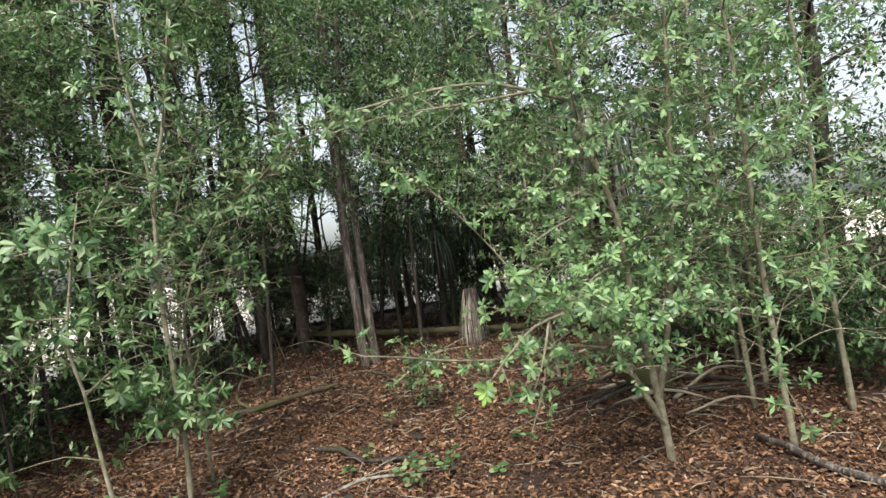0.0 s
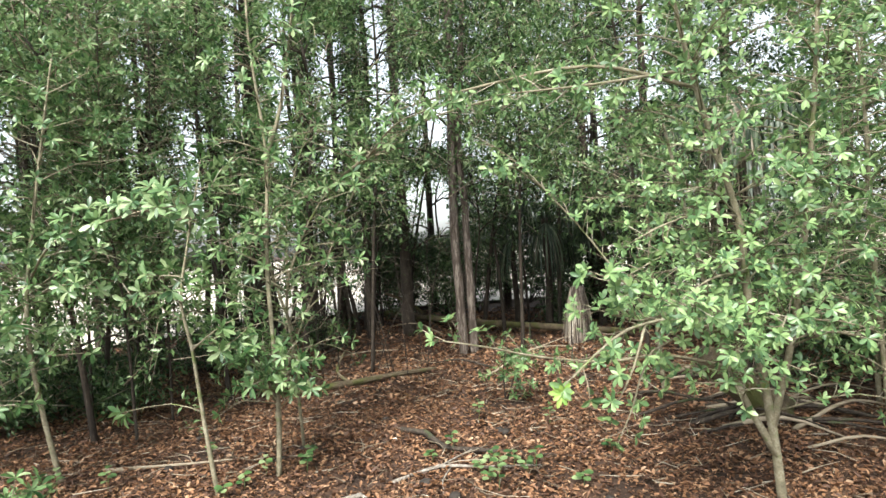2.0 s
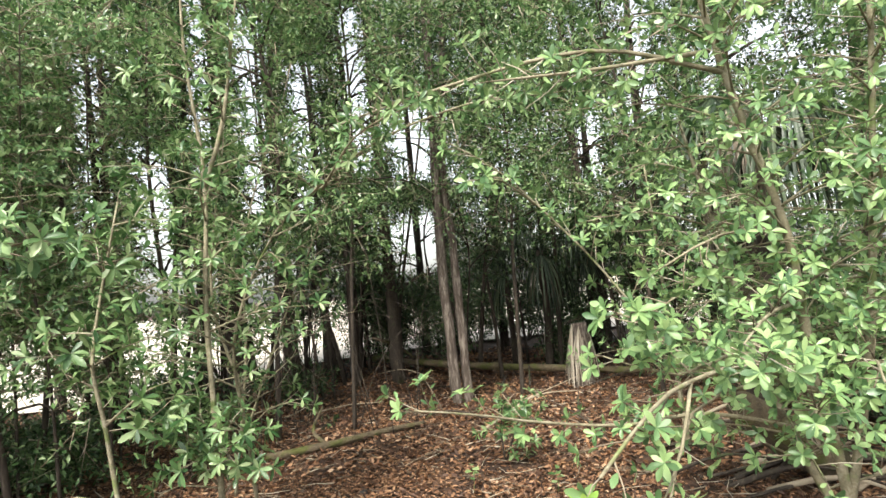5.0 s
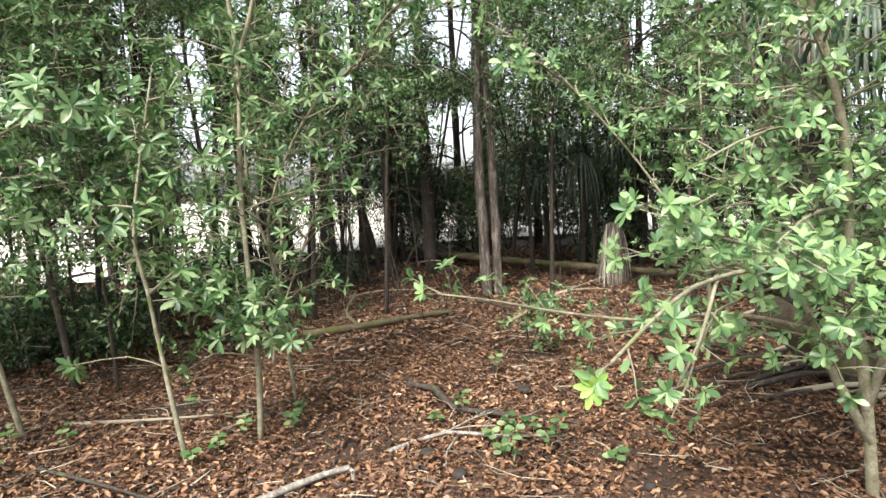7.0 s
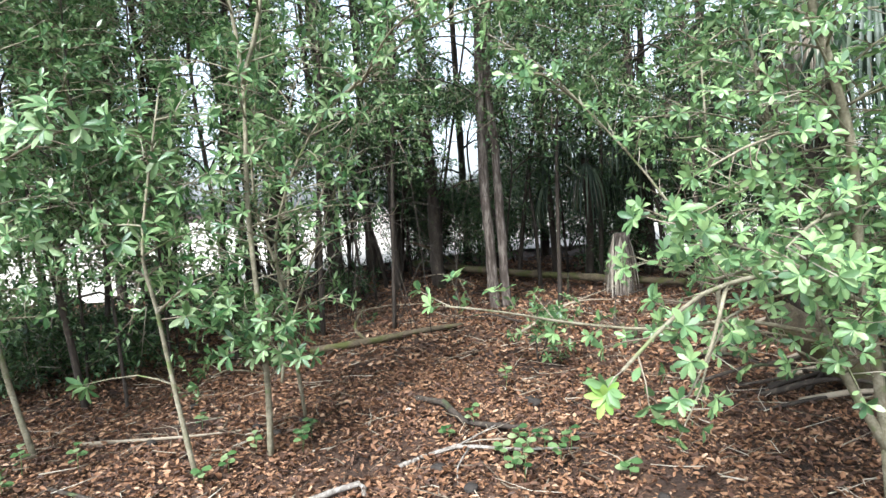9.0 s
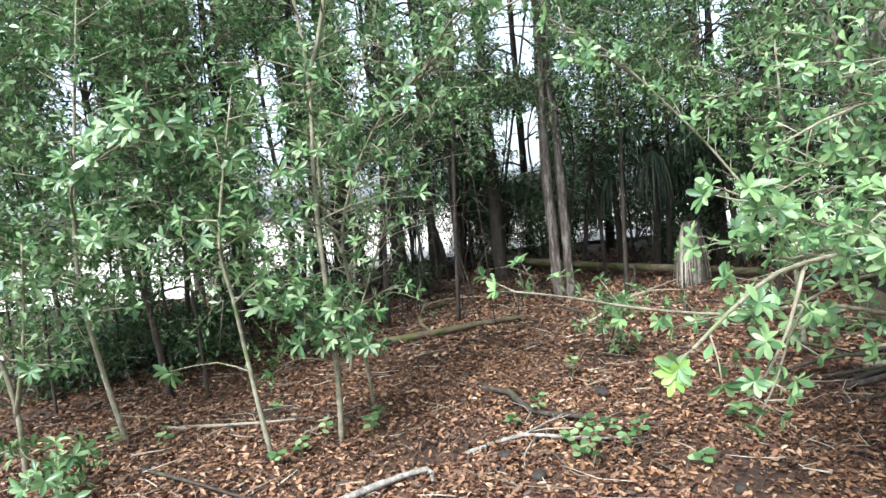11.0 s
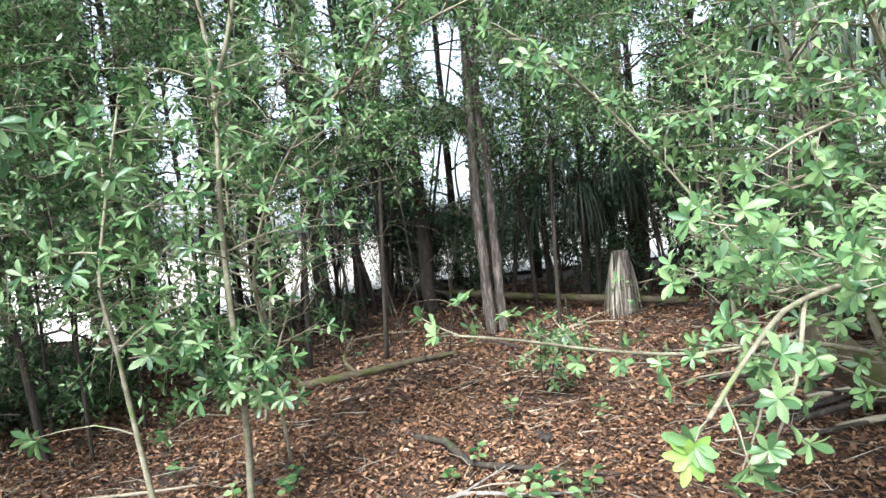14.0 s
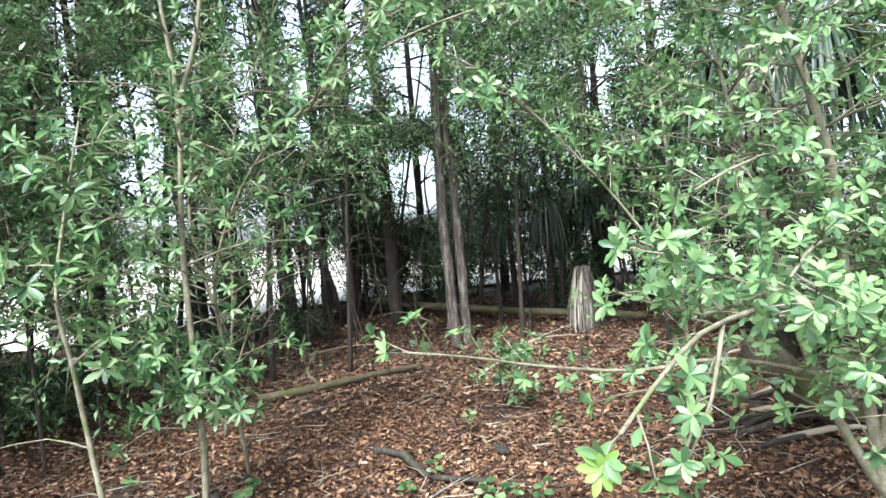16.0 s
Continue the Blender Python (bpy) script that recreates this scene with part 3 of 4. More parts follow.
palm(-0.3, 10.6, 1.9, 0.06, 10, 2, 0.72, "fan palm with drooping blades, its green darkened for shade")
palm(0.6, 11.1, 2.3, 0.07, 9, 0, 0.75, "fan palm with shade-darkened green blades beside a fallen log")
palm(1.88, 7.4, 3.1, 0.17, 12, 22, 0.95, "palm with a skirt of pale dead fronds round its trunk")


# ---- stump, logs and fallen branches ----
def stump(x, y, tall, radius):
    z = float(height(x, y))
    root = thing("tree_stump", (x, y, z), "broken grey stump draped with pale dead palm strips", "stump")
    w = Wood()
    w.tube(curve_points([(x, y, z - 0.08), (x + 0.02, y, z + tall * 0.5), (x + 0.01, y, z + tall)], 0.07), radius, radius * 0.72, 14, 0.1, 0.3)
    part("trunk", w.mesh("trunk", M_BARK, root.location), root)
    for i in range(8):
        a = i * 0.55 + 3.0
        out = np.array((math.cos(a), math.sin(a), -5.0))
        fan(root, np.array((x + math.cos(a) * radius * 0.7, y + math.sin(a) * radius * 0.7, z + tall * RNG.uniform(0.8, 1.03))), out + RNG.normal(0, 0.6, 3), tall * RNG.uniform(0.35, 0.85), M_DEAD_PALM, blades=7, hang=0.8, spread=0.5, name="dead_frond")


stump(0.18, 9.2, 0.85, 0.13)


def fallen(name, ctrl, r0, r1, mat, label, category, forks=(), sides=8, rough=0.1):
    ctrl = [(x, y, z + float(height(x, y))) for x, y, z in ctrl]
    root = thing(name, ctrl[0], label, category)
    stem(root, "trunk" if r0 > 0.05 else "branch", ctrl, r0, r1, mat, sides, rough=rough)
    for fork in forks:
        stem(root, "fork", [(x, y, z + float(height(x, y))) for x, y, z in fork], r0 * 0.5, r1 * 0.6, mat, 6)


fallen("log", [(-3.6, 11.8, 0.22), (-1.8, 10.7, 0.17), (-0.4, 10.0, 0.13), (1.0, 9.6, 0.1)], 0.065, 0.05, M_LOG, "long mossy fallen log across the forest floor", "log", [[(-2.6, 11.2, 0.2), (-2.9, 11.0, 0.5), (-3.3, 10.9, 0.7)]])
fallen("log", [(-2.85, 6.28, 0.05), (-2.3, 6.45, 0.06), (-1.9, 6.9, 0.05), (-1.55, 7.3, 0.04)], 0.042, 0.025, M_LOG, "thin greenish mossy branch lying on dead leaves", "branch", [[(-2.3, 6.45, 0.06), (-2.6, 6.8, 0.15), (-2.7, 7.3, 0.25)]])
fallen("log", [(1.72, 5.45, 0.02), (1.5, 5.33, 0.2), (1.3, 5.2, 0.4), (1.08, 5.08, 0.58)], 0.125, 0.1, M_LOG, "thick mossy leaning log among dead branches", "log", sides=14, rough=0.12)
fallen("branch", [(1.89, 4.15, 0.04), (1.93, 3.85, 0.06), (1.97, 3.56, 0.05), (2.12, 3.1, 0.04)], 0.018, 0.028, M_BARK, "bare grey fallen limb on dark soil", "branch")
fallen("branch", [(-1.55, 3.2, 0.03), (-1.38, 3.48, 0.05), (-1.18, 3.7, 0.05), (-1.12, 3.62, 0.02)], 0.022, 0.012, M_WEATHERED, "pale weathered curved branch on the ground", "branch")
fallen("branch", [(-1.08, 4.0, 0.02), (-0.8, 4.2, 0.04), (-0.5, 4.2, 0.03), (-0.1, 4.25, 0.02)], 0.013, 0.006, M_WEATHERED, "thin pale forked stick on dead leaves", "branch", [[(-0.8, 4.2, 0.04), (-0.66, 4.42, 0.06), (-0.6, 4.6, 0.03)], [(-0.72, 4.2, 0.03), (-0.72, 3.95, 0.03), (-0.68, 3.8, 0.01)]])
fallen("branch", [(-1.28, 4.95, 0.02), (-1.05, 4.85, 0.05), (-0.85, 4.6, 0.05), (-0.5, 4.5, 0.03), (0.2, 4.45, 0.02)], 0.024, 0.01, M_BARK_DARK, "crooked brown stick half covered by leaves", "branch")
fallen("branch", [(-3.2, 3.9, 0.02), (-2.6, 4.1, 0.04), (-2.2, 4.3, 0.02)], 0.014, 0.006, M_TWIG, "straight dry stick on dead leaves", "branch")
fallen("branch", [(-2.9, 3.4, 0.02), (-2.3, 3.25, 0.05), (-1.7, 3.2, 0.02)], 0.012, 0.006, M_BARK_DARK, "dark dry stick lying flat", "branch")
for i in range(30):
    x, y, a, ln = RNG.uniform(0.6, 2.6), RNG.uniform(4.6, 7.2), RNG.uniform(-0.6, 0.6), RNG.uniform(0.5, 1.3)
    fallen("branch", [(x, y, 0.02), (x + 0.5 * ln * math.cos(a), y + 0.5 * ln * math.sin(a), RNG.uniform(0.05, 0.16)), (x + ln * math.cos(a), y + ln * math.sin(a), 0.03)], RNG.uniform(0.01, 0.025), 0.006, M_BARK_DARK if i % 3 else M_TWIG, "dead branch in a tangle of brushwood", "branch")
for i in range(26):
    x, y, a, ln = RNG.uniform(-5.5, 0.5), RNG.uniform(6.8, 11), RNG.uniform(0, 6.28), RNG.uniform(0.4, 1.2)
    fallen("branch", [(x, y, 0.02), (x + 0.5 * ln * math.cos(a), y + 0.5 * ln * math.sin(a), RNG.uniform(0.04, 0.25)), (x + ln * math.cos(a), y + ln * math.sin(a), RNG.uniform(0.02, 0.3))], RNG.uniform(0.008, 0.02), 0.004, M_TWIG if i % 4 == 0 else M_BARK_DARK, "dry fallen branch under the trees", "branch")


# ---- saplings and shrubs beside the path ----
def side_limbs(root, leaves, twigs, pts, begin, gap, reach, step, shoot, leaf, width, up=0.25, bark=None, toward=(0, 0, 0), thick=0.006, tip=6, end=1.0):
    """Limbs around a stem, each set with leafy shoots."""
    n = len(pts)
    length = np.sum(np.linalg.norm(np.diff(pts, axis=0), axis=1))
    count = max(1, int(length * (end - begin) / gap))
    for i in range(count):
        s = begin + (end - begin) * (i + RNG.uniform(0, 1)) / count
        p = pts[min(n - 2, int(s * (n - 1)))]
        a = i * 2.4 + RNG.uniform(-0.6, 0.6)
        d = unit(np.array((math.cos(a), math.sin(a), up + RNG.normal(0, 0.2))) + np.array(toward))
        ln = reach * RNG.uniform(0.5, 1.1) * (1.1 - 0.5 * s)
        q = p + d * ln
        line = curve_points([p, (p + q) / 2 + RNG.normal(0, 0.05 * ln, 3) + (0, 0, 0.05 * ln), q - np.array((0, 0, 0.04 * ln))], 0.08)
        w = Wood()
        w.tube(line, thick, 0.0025, 5)
        part("limb", w.mesh("limb", bark or M_BARK_PALE, root.location), root)
        leafy(leaves, twigs, line, 0.25, step, shoot, leaf, width, tip)


def sapling(stems, r0, label, begin=0.35, gap=0.16, reach=0.5, step=0.085, shoot=0.2, leaf=0.066, width=0.025, parts=0, mat=None, extra=(), bark=None, name="sapling", toward=(0, 0, 0), shape=LEAF_NEAR, up=0.25):
    x, y = stems[0][0][:2]
    root = thing(name, (x, y, float(height(x, y))), label, "sapling" if name == "sapling" else "shrub", "saplings beside the path")
    leaves, twigs = Leaves(), Wood()
    for i, ctrl in enumerate(stems):
        pts = stem(root, "trunk", ctrl, r0 * (1 if i == 0 else 0.8), r0 * 0.3, bark or M_BARK_PALE, 8)
        side_limbs(root, leaves, twigs, pts, begin if i == 0 else 0.15, gap, reach, step, shoot, leaf, width, toward=toward, up=up)
        leafy(leaves, twigs, pts, max(begin, 0.5), 0.12, shoot, leaf, width)
    for ctrl, r, b, st, sh in extra:
        pts = stem(root, "limb", ctrl, r, r * 0.35, bark or M_BARK_PALE, 7)
        leafy(leaves, twigs, pts, b, st, sh, leaf, width, 7)
    finish_plant(root, leaves, twigs, mat or M_LEAF, M_LEAF_PALE_PIECE if mat == M_LEAF_PALE else M_LEAF_PIECE, parts, shape)
    return root


sapling([[(-2.1, 3.63, -0.05), (-2.16, 3.6, 0.5), (-2.2, 3.57, 0.98), (-2.28, 3.6, 1.25), (-2.25, 3.65, 1.6), (-2.2, 3.75, 2.1)]], 0.016, "slender leaning sapling with whorls of glossy green leaves", begin=0.5, gap=0.11, reach=0.42, parts=260, leaf=0.085, width=0.029, step=0.07,
        extra=[([(-2.15, 3.6, 0.55), (-2.35, 3.55, 0.62), (-2.65, 3.5, 0.58)], 0.005, 0.95, 0.4, 0.05), ([(-2.2, 3.57, 0.95), (-2.0, 3.6, 1.1), (-1.85, 3.62, 1.15)], 0.008, 0.3, 0.07, 0.15)])
sapling([[(-1.87, 3.97, -0.05), (-1.86, 4.0, 0.4), (-1.87, 4.0, 0.81), (-1.92, 4.06, 1.5), (-1.93, 4.14, 2.25), (-2.05, 4.2, 3.1), (-2.1, 4.3, 3.9)], [(-1.93, 4.13, 2.2), (-1.82, 4.2, 2.6), (-1.7, 4.25, 3.4)]], 0.02, "tall thin sapling with pale bark and scattered green leaves", begin=0.33, gap=0.13, reach=0.6, step=0.1, parts=300, leaf=0.075, width=0.024,
        extra=[([(-1.87, 4.0, 0.45 + 0.05 * i), (-1.87 + 0.16 * math.cos(i * 2.4), 4.0 + 0.16 * math.sin(i * 2.4), 0.6 + 0.05 * i), (-1.87 + 0.3 * math.cos(i * 2.4), 3.97 + 0.28 * math.sin(i * 2.4), 0.62 + 0.045 * i)], 0.005, 0.25, 0.05, 0.13) for i in range(8)] + [([(-1.86, 4.0, 0.5), (-2.0, 3.9, 0.72), (-2.12, 3.8, 0.85)], 0.006, 0.3, 0.05, 0.12), ([(-1.86, 4.0, 0.55), (-1.75, 3.85, 0.75), (-1.62, 3.75, 0.72)], 0.006, 0.25, 0.05, 0.13), ([(-1.87, 4.0, 0.6), (-1.9, 3.8, 0.8), (-1.85, 3.7, 0.92)], 0.006, 0.2, 0.045, 0.13), ([(-1.87, 4.0, 0.5), (-2.05, 3.9, 0.55), (-2.15, 3.82, 0.5)], 0.005, 0.7, 0.07, 0.1)])
sapling([[(-1.98, 4.6, -0.05), (-1.92, 4.4, 0.7), (-1.88, 4.25, 1.25), (-1.7, 4.3, 1.75), (-1.45, 4.38, 2.08), (-1.1, 4.4, 2.25)], [(-1.9, 4.35, 0.95), (-2.1, 4.4, 1.6), (-2.0, 4.5, 2.6)]], 0.014, "arching shrub with many fine bare twigs", begin=0.3, gap=0.06, reach=0.7, step=0.18, shoot=0.22, width=0.022, name="shrub",
        extra=[([(-1.45, 4.38, 2.08), (-0.9, 4.2, 2.33), (-0.3, 4.0, 2.42), (0.2, 3.9, 2.38)], 0.009, 0.1, 0.05, 0.25), ([(-1.3, 4.4, 2.15), (-0.9, 3.9, 2.3), (-0.5, 3.5, 2.3)], 0.008, 0.1, 0.05, 0.22)])
sapling([[(-2.6, 5.3, -0.05), (-2.4, 5.25, 1.0), (-2.3, 5.2, 2.0), (-1.9, 5.1, 2.9)], [(-2.5, 5.3, 0.4), (-2.0, 5.2, 1.4), (-1.6, 5.2, 2.2)]], 0.014, "thin twiggy shrub with sparse narrow leaves", begin=0.3, gap=0.08, reach=0.8, step=0.17, width=0.022, name="shrub", mat=M_LEAF_SHADED)
sapling([[(-3.41, 3.76, -0.05), (-3.5, 3.7, 0.6), (-3.55, 3.68, 1.2), (-3.5, 3.75, 2.0), (-3.4, 3.85, 3.0)]], 0.02, "pale-stemmed sapling with a dense leafy top", begin=0.28, gap=0.08, reach=0.75, parts=120,
        extra=[([(-3.52, 3.7, 1.45), (-2.7, 3.1, 1.66), (-1.85, 2.7, 1.75), (-1.45, 2.5, 1.75)], 0.01, 0.45, 0.04, 0.13), ([(-3.52, 3.7, 1.3), (-3.0, 3.4, 1.4), (-2.55, 3.2, 1.38)], 0.008, 0.3, 0.05, 0.15)])
sapling([[(-3.5, 3.15, -0.05), (-3.45, 3.12, 0.5), (-3.6, 3.1, 1.2), (-3.7, 3.2, 2.4)], [(-3.46, 3.12, 0.4), (-3.25, 3.1, 0.9), (-3.15, 3.1, 1.4)]], 0.018, "forked pale sapling with green leaves", begin=0.3, gap=0.1, reach=0.6, parts=120)
for x, y, tall, lean in ((-4.3, 5.0, 3.8, -0.1), (-3.6, 5.2, 3.4, -0.1), (-5.2, 5.2, 4.2, 0.0), (-4.6, 4.1, 3.6, -0.15), (-3.45, 4.55, 3.2, -0.25), (-4.3, 6.1, 4.2, 0.0), (-5.4, 4.3, 3.6, 0.0)):
    sapling([[(x, y, -0.05), (x + lean * 0.4, y + 0.05, tall * 0.35), (x + lean * 0.8, y, tall * 0.7), (x + lean, y + 0.1, tall + 0.7)]], 0.014, "leafy green sapling in the thicket", bark=M_BARK_DARK, begin=0.25, gap=0.045, reach=0.85, step=0.09, shoot=0.24, shape=LEAF_MID)

# thin arching bare twigs in front of the wood
def arching_twig(x, y, z, dx, dy, rise):
    root = thing("bare_twig", (x, y, float(height(x, y))), "thin dark leafless twig arching out of the undergrowth", "twig", "bare twigs")
    stem(root, "branch", [(x, y, float(height(x, y)) - 0.02), (x + dx * 0.25, y + dy * 0.3, z * 0.6), (x + dx * 0.65, y + dy * 0.7, z), (x + dx, y + dy, z - rise)], 0.006, 0.0018, M_BARK_DARK, 5)
    for k in range(3):
        s = 0.35 + 0.2 * k
        p = np.array((x + dx * s, y + dy * s, z * (0.72 + 0.14 * k)))
        q = p + np.array((dx * 0.4 + RNG.normal(0, 0.15), dy * 0.3 + RNG.normal(0, 0.15), RNG.uniform(-0.35, 0.2)))
        stem(root, "side_twig", [tuple(p), tuple((p + q) / 2 + (0, 0, 0.06)), tuple(q)], 0.003, 0.0012, M_BARK_DARK, 4)


for i in range(20):
    arching_twig(RNG.uniform(-3.6, -1.6), RNG.uniform(6.2, 8.2), RNG.uniform(1.0, 2.4), RNG.uniform(-1.2, 1.6), RNG.uniform(-0.5, 0.3), RNG.uniform(0.1, 0.7))

# the shrub with long low branches
right = sapling([[(1.24, 3.91, -0.06), (1.2, 3.9, 0.43), (1.1, 3.85, 1.1), (1.05, 3.8, 1.6), (0.85, 3.7, 2.3), (0.7, 3.6, 3.0), (0.6, 3.6, 3.7)], [(1.2, 3.9, 0.4), (1.34, 3.9, 1.0), (1.45, 3.9, 1.8), (1.5, 3.8, 2.8), (1.5, 3.8, 3.6)], [(1.22, 3.9, 0.25), (1.02, 3.95, 0.7), (0.9, 4.05, 1.3), (0.75, 4.2, 2.2)]], 0.027,
                "pale multi-stemmed shrub with long spreading leafy branches", begin=0.25, gap=0.05, reach=0.75, step=0.065, shoot=0.2, leaf=0.05, width=0.021, parts=300, name="shrub", toward=(-0.2, -0.2, 0), mat=M_LEAF_PALE,
                extra=[([(1.12, 3.88, 0.72), (0.66, 3.8, 0.84), (0.3, 3.74, 0.82), (-0.06, 3.6, 0.88), (-0.3, 3.35, 0.98), (-0.49, 3.14, 1.05)], 0.011, 0.2, 0.075, 0.16),
                       ([(1.1, 3.86, 0.95), (0.8, 3.5, 1.12), (0.5, 3.15, 1.24), (0.25, 2.9, 1.37)], 0.009, 0.2, 0.04, 0.14), ([(0.7, 3.4, 1.16), (0.45, 3.2, 1.12), (0.2, 3.05, 1.22)], 0.007, 0.25, 0.045, 0.13),
                       ([(0.95, 3.7, 1.05), (0.75, 3.15, 1.15), (0.6, 2.75, 1.2)], 0.008, 0.2, 0.04, 0.15), ([(1.12, 3.86, 0.8), (0.95, 3.4, 0.95), (0.8, 3.0, 1.0)], 0.008, 0.2, 0.045, 0.15),
                       ([(1.12, 3.86, 0.9), (0.75, 3.4, 1.1), (0.45, 2.95, 1.14), (0.30, 2.69, 1.12), (0.14, 2.42, 1.03)], 0.013, 0.25, 0.07, 0.16),
                       ([(0.45, 2.95, 1.14), (0.38, 2.8, 0.98), (0.3, 2.72, 0.85)], 0.007, 0.3, 0.05, 0.12),
                       ([(1.1, 3.85, 0.95), (0.8, 3.6, 1.0), (0.53, 3.45, 0.93), (0.42, 3.4, 0.66), (0.36, 3.35, 0.55)], 0.009, 0.4, 0.06, 0.15),
                       ([(1.1, 3.85, 1.0), (0.63, 3.82, 1.05), (0.19, 3.76, 1.61), (-0.13, 3.71, 1.98), (-0.3, 3.6, 2.1)], 0.008, 0.2, 0.06, 0.2), ([(0.0, 3.73, 1.83), (-0.12, 3.5, 1.92), (-0.22, 3.34, 1.91)], 0.006, 0.4, 0.05, 0.1),
                       ([(1.05, 3.8, 1.6), (0.7, 3.4, 1.6), (0.45, 3.2, 1.5)], 0.01, 0.2, 0.06, 0.2), ([(1.08, 3.8, 1.3), (0.8, 3.3, 1.3), (0.6, 2.9, 1.25)], 0.01, 0.2, 0.06, 0.2),
                       ([(1.3, 3.9, 0.9), (1.15, 3.4, 1.1), (1.0, 3.0, 1.1)], 0.01, 0.2, 0.06, 0.2), ([(1.42, 3.9, 1.6), (1.25, 3.4, 1.75), (1.1, 3.1, 1.8)], 0.01, 0.2, 0.06, 0.2),
                       ([(0.85, 3.7, 2.3), (0.3, 3.6, 2.45), (-0.4, 3.7, 2.42), (-0.95, 3.8, 2.35)], 0.012, 0.2, 0.07, 0.22), ([(0.8, 3.7, 2.4), (0.3, 3.4, 2.3), (-0.1, 3.2, 2.25)], 0.011, 0.2, 0.06, 0.2)])
tv, tf = LEAF_NEAR
young = mesh_from("young_leaf", tv.tolist(), tf, M_LEAF_LIME)
for i in range(9):
    a = i * 2 * math.pi / 9 + 0.2
    d = unit((math.cos(a), -0.45 + 0.15 * math.sin(3 * a), math.sin(a)))
    n_ = unit(np.array((0.05, -1, 0.35)) - d * np.dot((0.05, -1, 0.35), d))
    s_ = np.cross(n_, d)
    k = 0.046 + 0.008 * math.sin(2.3 * i)
    m = np.eye(4)
    m[:3, 0], m[:3, 1], m[:3, 2], m[:3, 3] = d * k, s_ * 0.018, n_ * k, np.array((0.1, 2.37, 0.985)) - np.array(right.location)
    ob = new("young_leaf", young)
    ob.parent = right
    ob.matrix_basis = Matrix(m.tolist())
for x, y, tall, lean in ((2.5, 5.2, 3.6, 0.0), (2.7, 4.4, 3.6, -0.1), (0.95, 6.3, 2.4, -0.1), (2.2, 4.8, 3.3, -0.1), (2.6, 5.9, 4.0, 0.0), (2.0, 3.9, 3.4, -0.1)):
    sapling([[(x, y, -0.05), (x + lean * 0.4, y + 0.05, tall * 0.35), (x + lean * 0.8, y, tall * 0.7), (x + lean, y + 0.1, tall)]], 0.024, "tall leafy shrub with pale stems", mat=M_LEAF_PALE, begin=0.2, gap=0.06, reach=0.85, step=0.1, shoot=0.24, name="shrub", shape=LEAF_MID)
sapling([[(-0.53, 5.95, -0.04), (-0.55, 5.93, 0.25), (-0.5, 5.9, 0.6)], [(-0.53, 5.95, 0.02), (-0.42, 5.95, 0.3), (-0.3, 5.9, 0.55)]], 0.01, "small bush with dark stems and dusty green leaves", begin=0.4, gap=0.08, reach=0.28, step=0.06, shoot=0.1, bark=M_BARK_DARK, name="shrub")


sapling([[(-2.95, 3.0, -0.04), (-2.97, 2.98, 0.15), (-2.9, 2.95, 0.34)], [(-2.95, 3.0, 0.0), (-3.1, 3.0, 0.18), (-3.2, 2.95, 0.3)]], 0.008, "small low bush with glossy green leaves on dead leaves", begin=0.3, gap=0.06, reach=0.22, step=0.06, shoot=0.1, leaf=0.075, width=0.028, name="shrub")


# ---- seedlings ----
def seedling(x, y, tall, label="small seedling with round light green leaves"):
    z = float(height(x, y))
    root = thing("seedling", (x, y, z), label, "seedling", "seedlings on the forest floor")
    w = Wood()
    w.tube([(x, y, z - 0.02), (x + 0.01, y, z + tall * 0.6), (x, y + 0.01, z + tall)], 0.003, 0.0015, 4, 0)
    part("stalk", w.mesh("stalk", M_LEAF, root.location), root)
    leaves = Leaves()
    for i in range(5):
        a = i * 2.4 + x * 20
        leaves.add(np.array((x, y, z + tall * (0.55 + 0.11 * i))), (math.cos(a), math.sin(a), 0.15), (RNG.normal(0, 0.2), -0.35, 1), RNG.uniform(0.045, 0.07), RNG.uniform(0.035, 0.05))
    for m in leaves.matrices(np.array(root.location)):
        ob = new("leaf", SEED_LEAF)
        ob.parent = root
        ob.matrix_basis = m


SEED_LEAF = mesh_from("leaf", tv.tolist(), tf, M_LEAF_PIECE)
for x, y in ((-0.45, 4.3), (-0.38, 4.15), (-0.3, 4.25), (-0.2, 4.1), (-0.15, 4.2), (-0.42, 3.95), (-0.35, 3.85), (-0.5, 4.1), (-0.9, 4.4), (-0.78, 4.55), (-1.75, 4.15), (-1.78, 4.3), (-1.7, 4.05), (-2.0, 3.75), (-2.05, 3.6), (-1.95, 3.95), (0.15, 4.0), (0.35, 4.6), (-0.7, 5.3), (-0.1, 5.2), (-2.6, 4.3), (-2.9, 3.6), (-3.1, 3.3), (-3.2, 3.5)):
    seedling(x, y, RNG.uniform(0.08, 0.2))


# ---- cones, shell ----
def knob(name, x, y, r, mat, label, category, squash=0.6):
    bm = bmesh.new()
    bmesh.ops.create_icosphere(bm, subdivisions=2, radius=r)
    for v in bm.verts:
        v.co *= 1 + 0.28 * noise.noise(v.co * 3 / r + Vector((x * 9, y * 9, 0)))
        v.co.z *= squash
    me = bpy.data.meshes.new(name)
    bm.to_mesh(me)
    bm.free()
    me.materials.append(mat)
    me.shade_smooth()
    ob = new(name, me)
    ob.location = (x, y, float(height(x, y)) + r * squash * 0.8)
    tagged(ob, label, category)


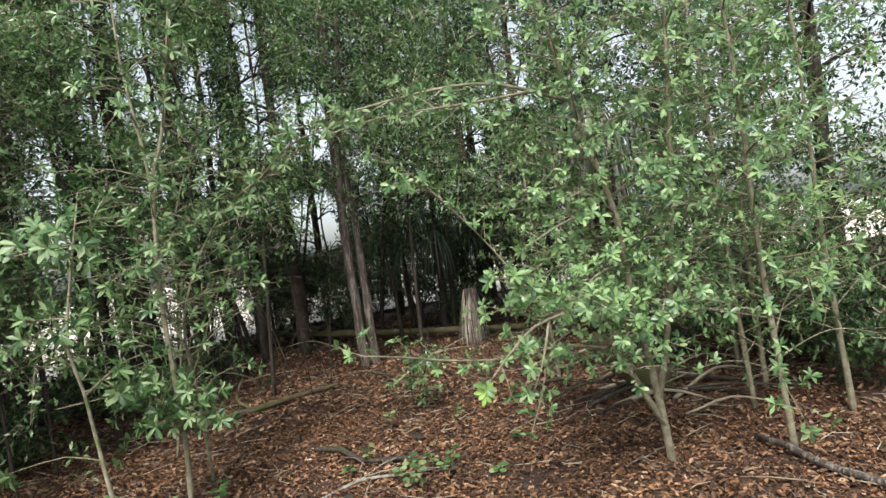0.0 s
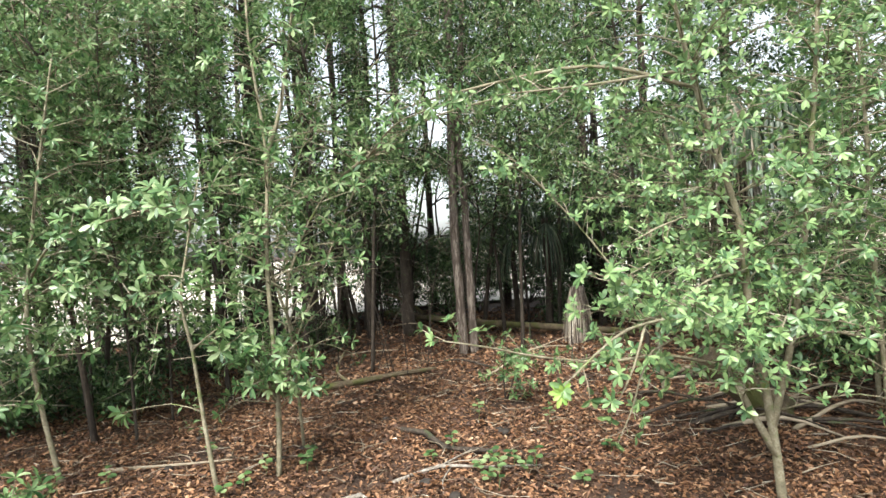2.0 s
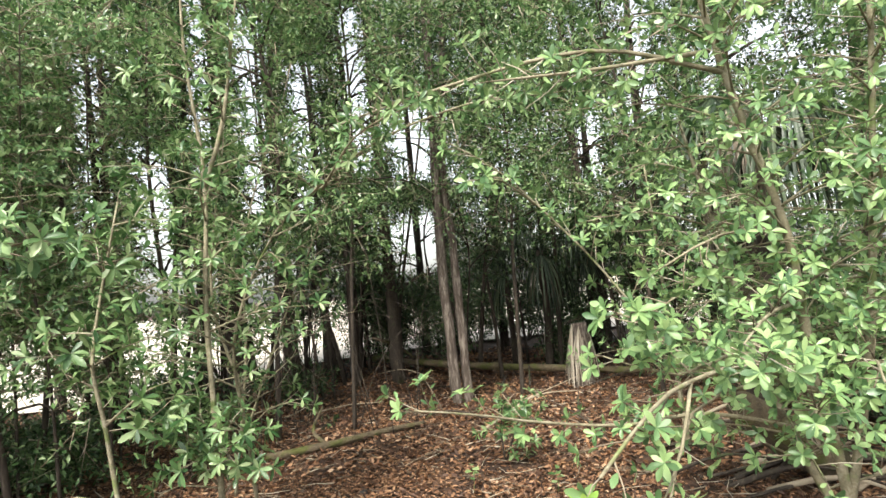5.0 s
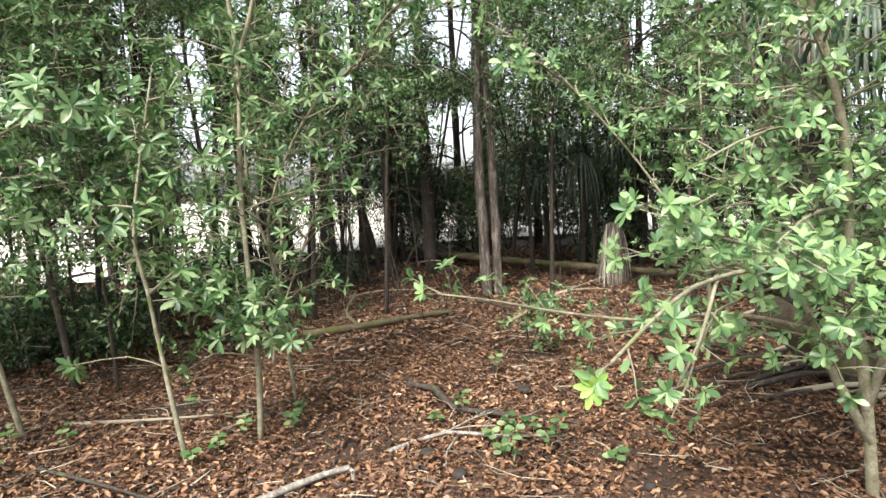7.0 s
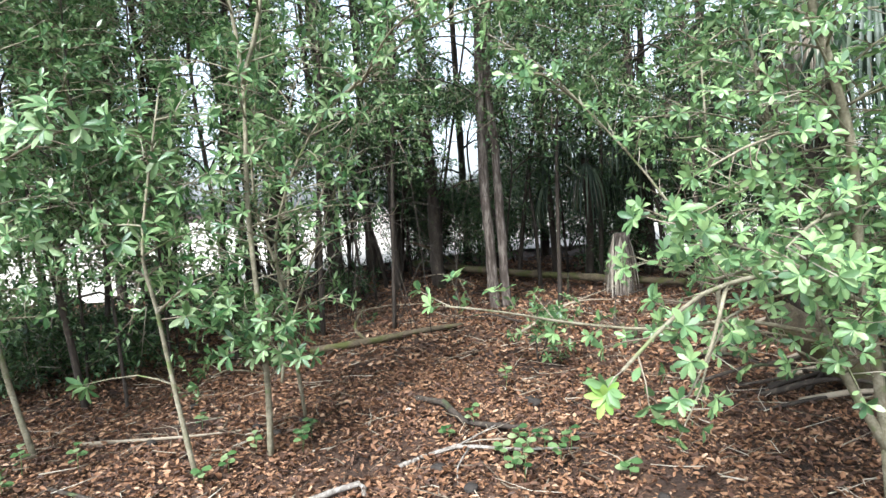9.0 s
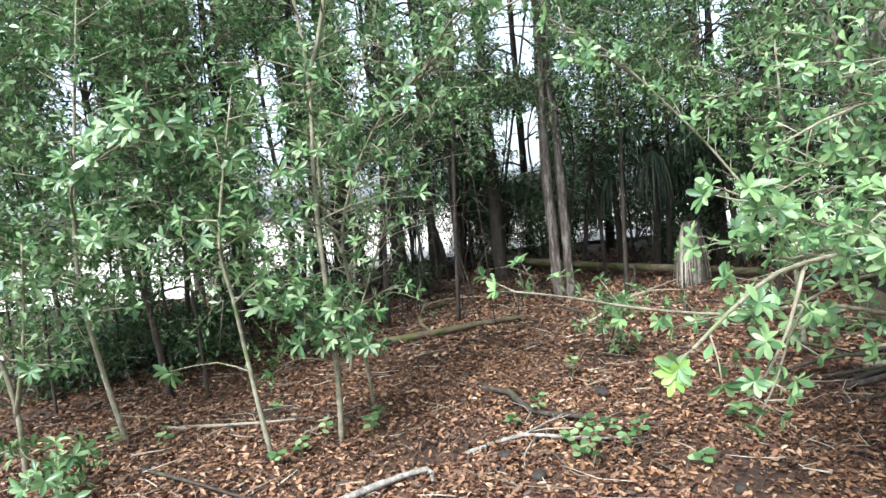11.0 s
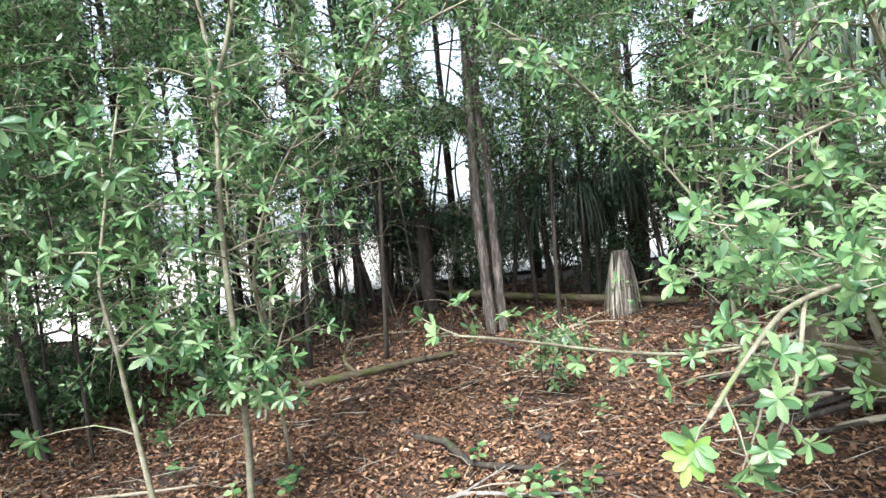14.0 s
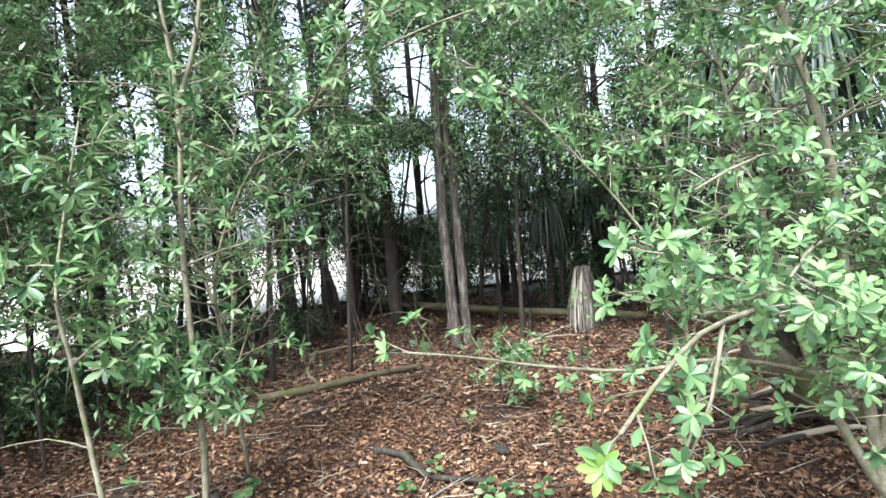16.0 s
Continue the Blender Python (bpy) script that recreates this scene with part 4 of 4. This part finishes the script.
knob("shell", -1.30, 4.8, 0.022, M_SHELL, "small white shell on dead leaves", "shell")
for x, y in ((-2.75, 4.0), (-2.2, 4.35), (-2.0, 4.25), (-0.83, 3.95), (-0.5, 5.1), (-0.45, 5.0), (-0.6, 3.75), (-1.95, 4.5), (-1.5, 5.2), (0.3, 3.8), (-2.9, 4.6)):
    knob("pine_cone", x, y, RNG.uniform(0.03, 0.05), M_CHAR, "dark rotted pine cone among dead leaves", "pine cone")


# ---- dead leaves and twigs on the floor ----
def litter(count, x0, x1, y0, y1, lo, hi, name, lift=0.028):
    x, y = RNG.uniform(x0, x1, count), RNG.uniform(y0, y1, count)
    patchy = np.sin(2.3 * x + 1.1 * y) * np.sin(2.9 * y - 1.7 * x) + 0.5 * np.sin(7.3 * x + 2.0) * np.sin(6.1 * y)
    keep = patchy < RNG.uniform(0.35, 1.7, count)
    x, y = x[keep], y[keep]
    count = len(x)
    a = RNG.uniform(0, 6.28, count)
    p = np.stack([x, y, height(x, y) + RNG.uniform(0.004, lift, count)], -1)
    d = np.stack([np.cos(a), np.sin(a), RNG.normal(0, 0.3, count)], -1)
    n = np.stack([RNG.normal(0, 0.5, count), RNG.normal(0, 0.5, count), np.ones(count)], -1)
    n[RNG.uniform(0, 1, count) < 0.3] *= -1
    size = RNG.uniform(lo, hi, count)
    lv = Leaves()
    lv.add_many(p, d, n, size, size * RNG.uniform(0.35, 0.6, count))
    tagged(new(name, lv.mesh(name, M_LITTER, LEAF_DRY)), "thick carpet of reddish-brown dead leaves", "leaf litter", kind="stuff")


litter(52000, -4.6, 2.8, 2.6, 5.8, 0.018, 0.055, "leaf_litter")
litter(26000, -4.6, 2.8, 2.6, 5.8, 0.008, 0.022, "leaf_crumbs", 0.034)
litter(36000, -6.5, 4.0, 5.8, 9.5, 0.03, 0.07, "leaf_litter")
litter(14000, -8.0, 4.0, 9.5, 14.0, 0.05, 0.09, "leaf_litter")
litter(12000, 2.8, 6.5, 2.6, 8.5, 0.03, 0.07, "leaf_litter")
litter(9000, -9.0, -4.6, 2.6, 5.8, 0.03, 0.07, "leaf_litter")
litter(14000, -5.0, 5.0, -2.5, 2.6, 0.03, 0.07, "leaf_litter")
litter(5000, -9.5, -6.5, 5.8, 9.5, 0.03, 0.08, "leaf_litter")
sticks = Wood()
for i in range(1300):
    x, y, a, ln = RNG.uniform(-4.5, 3.0), RNG.uniform(2.6, 9.0), RNG.uniform(0, 6.28), RNG.uniform(0.05, 0.35)
    z = float(height(x, y)) + 0.03
    c = np.array((x, y, z))
    w = np.array((math.cos(a), math.sin(a), RNG.normal(0, 0.06)))
    sticks.tube([c, c + w * ln * 0.5 + RNG.normal(0, 0.02, 3) * (1, 1, 0.4), c + w * ln], RNG.uniform(0.002, 0.006), 0.0015, 4, 0.0)
tagged(new("fallen_twigs", sticks.mesh("fallen_twigs", M_TWIG)), "scattered thin dry twigs on the forest floor", "twigs", kind="stuff")
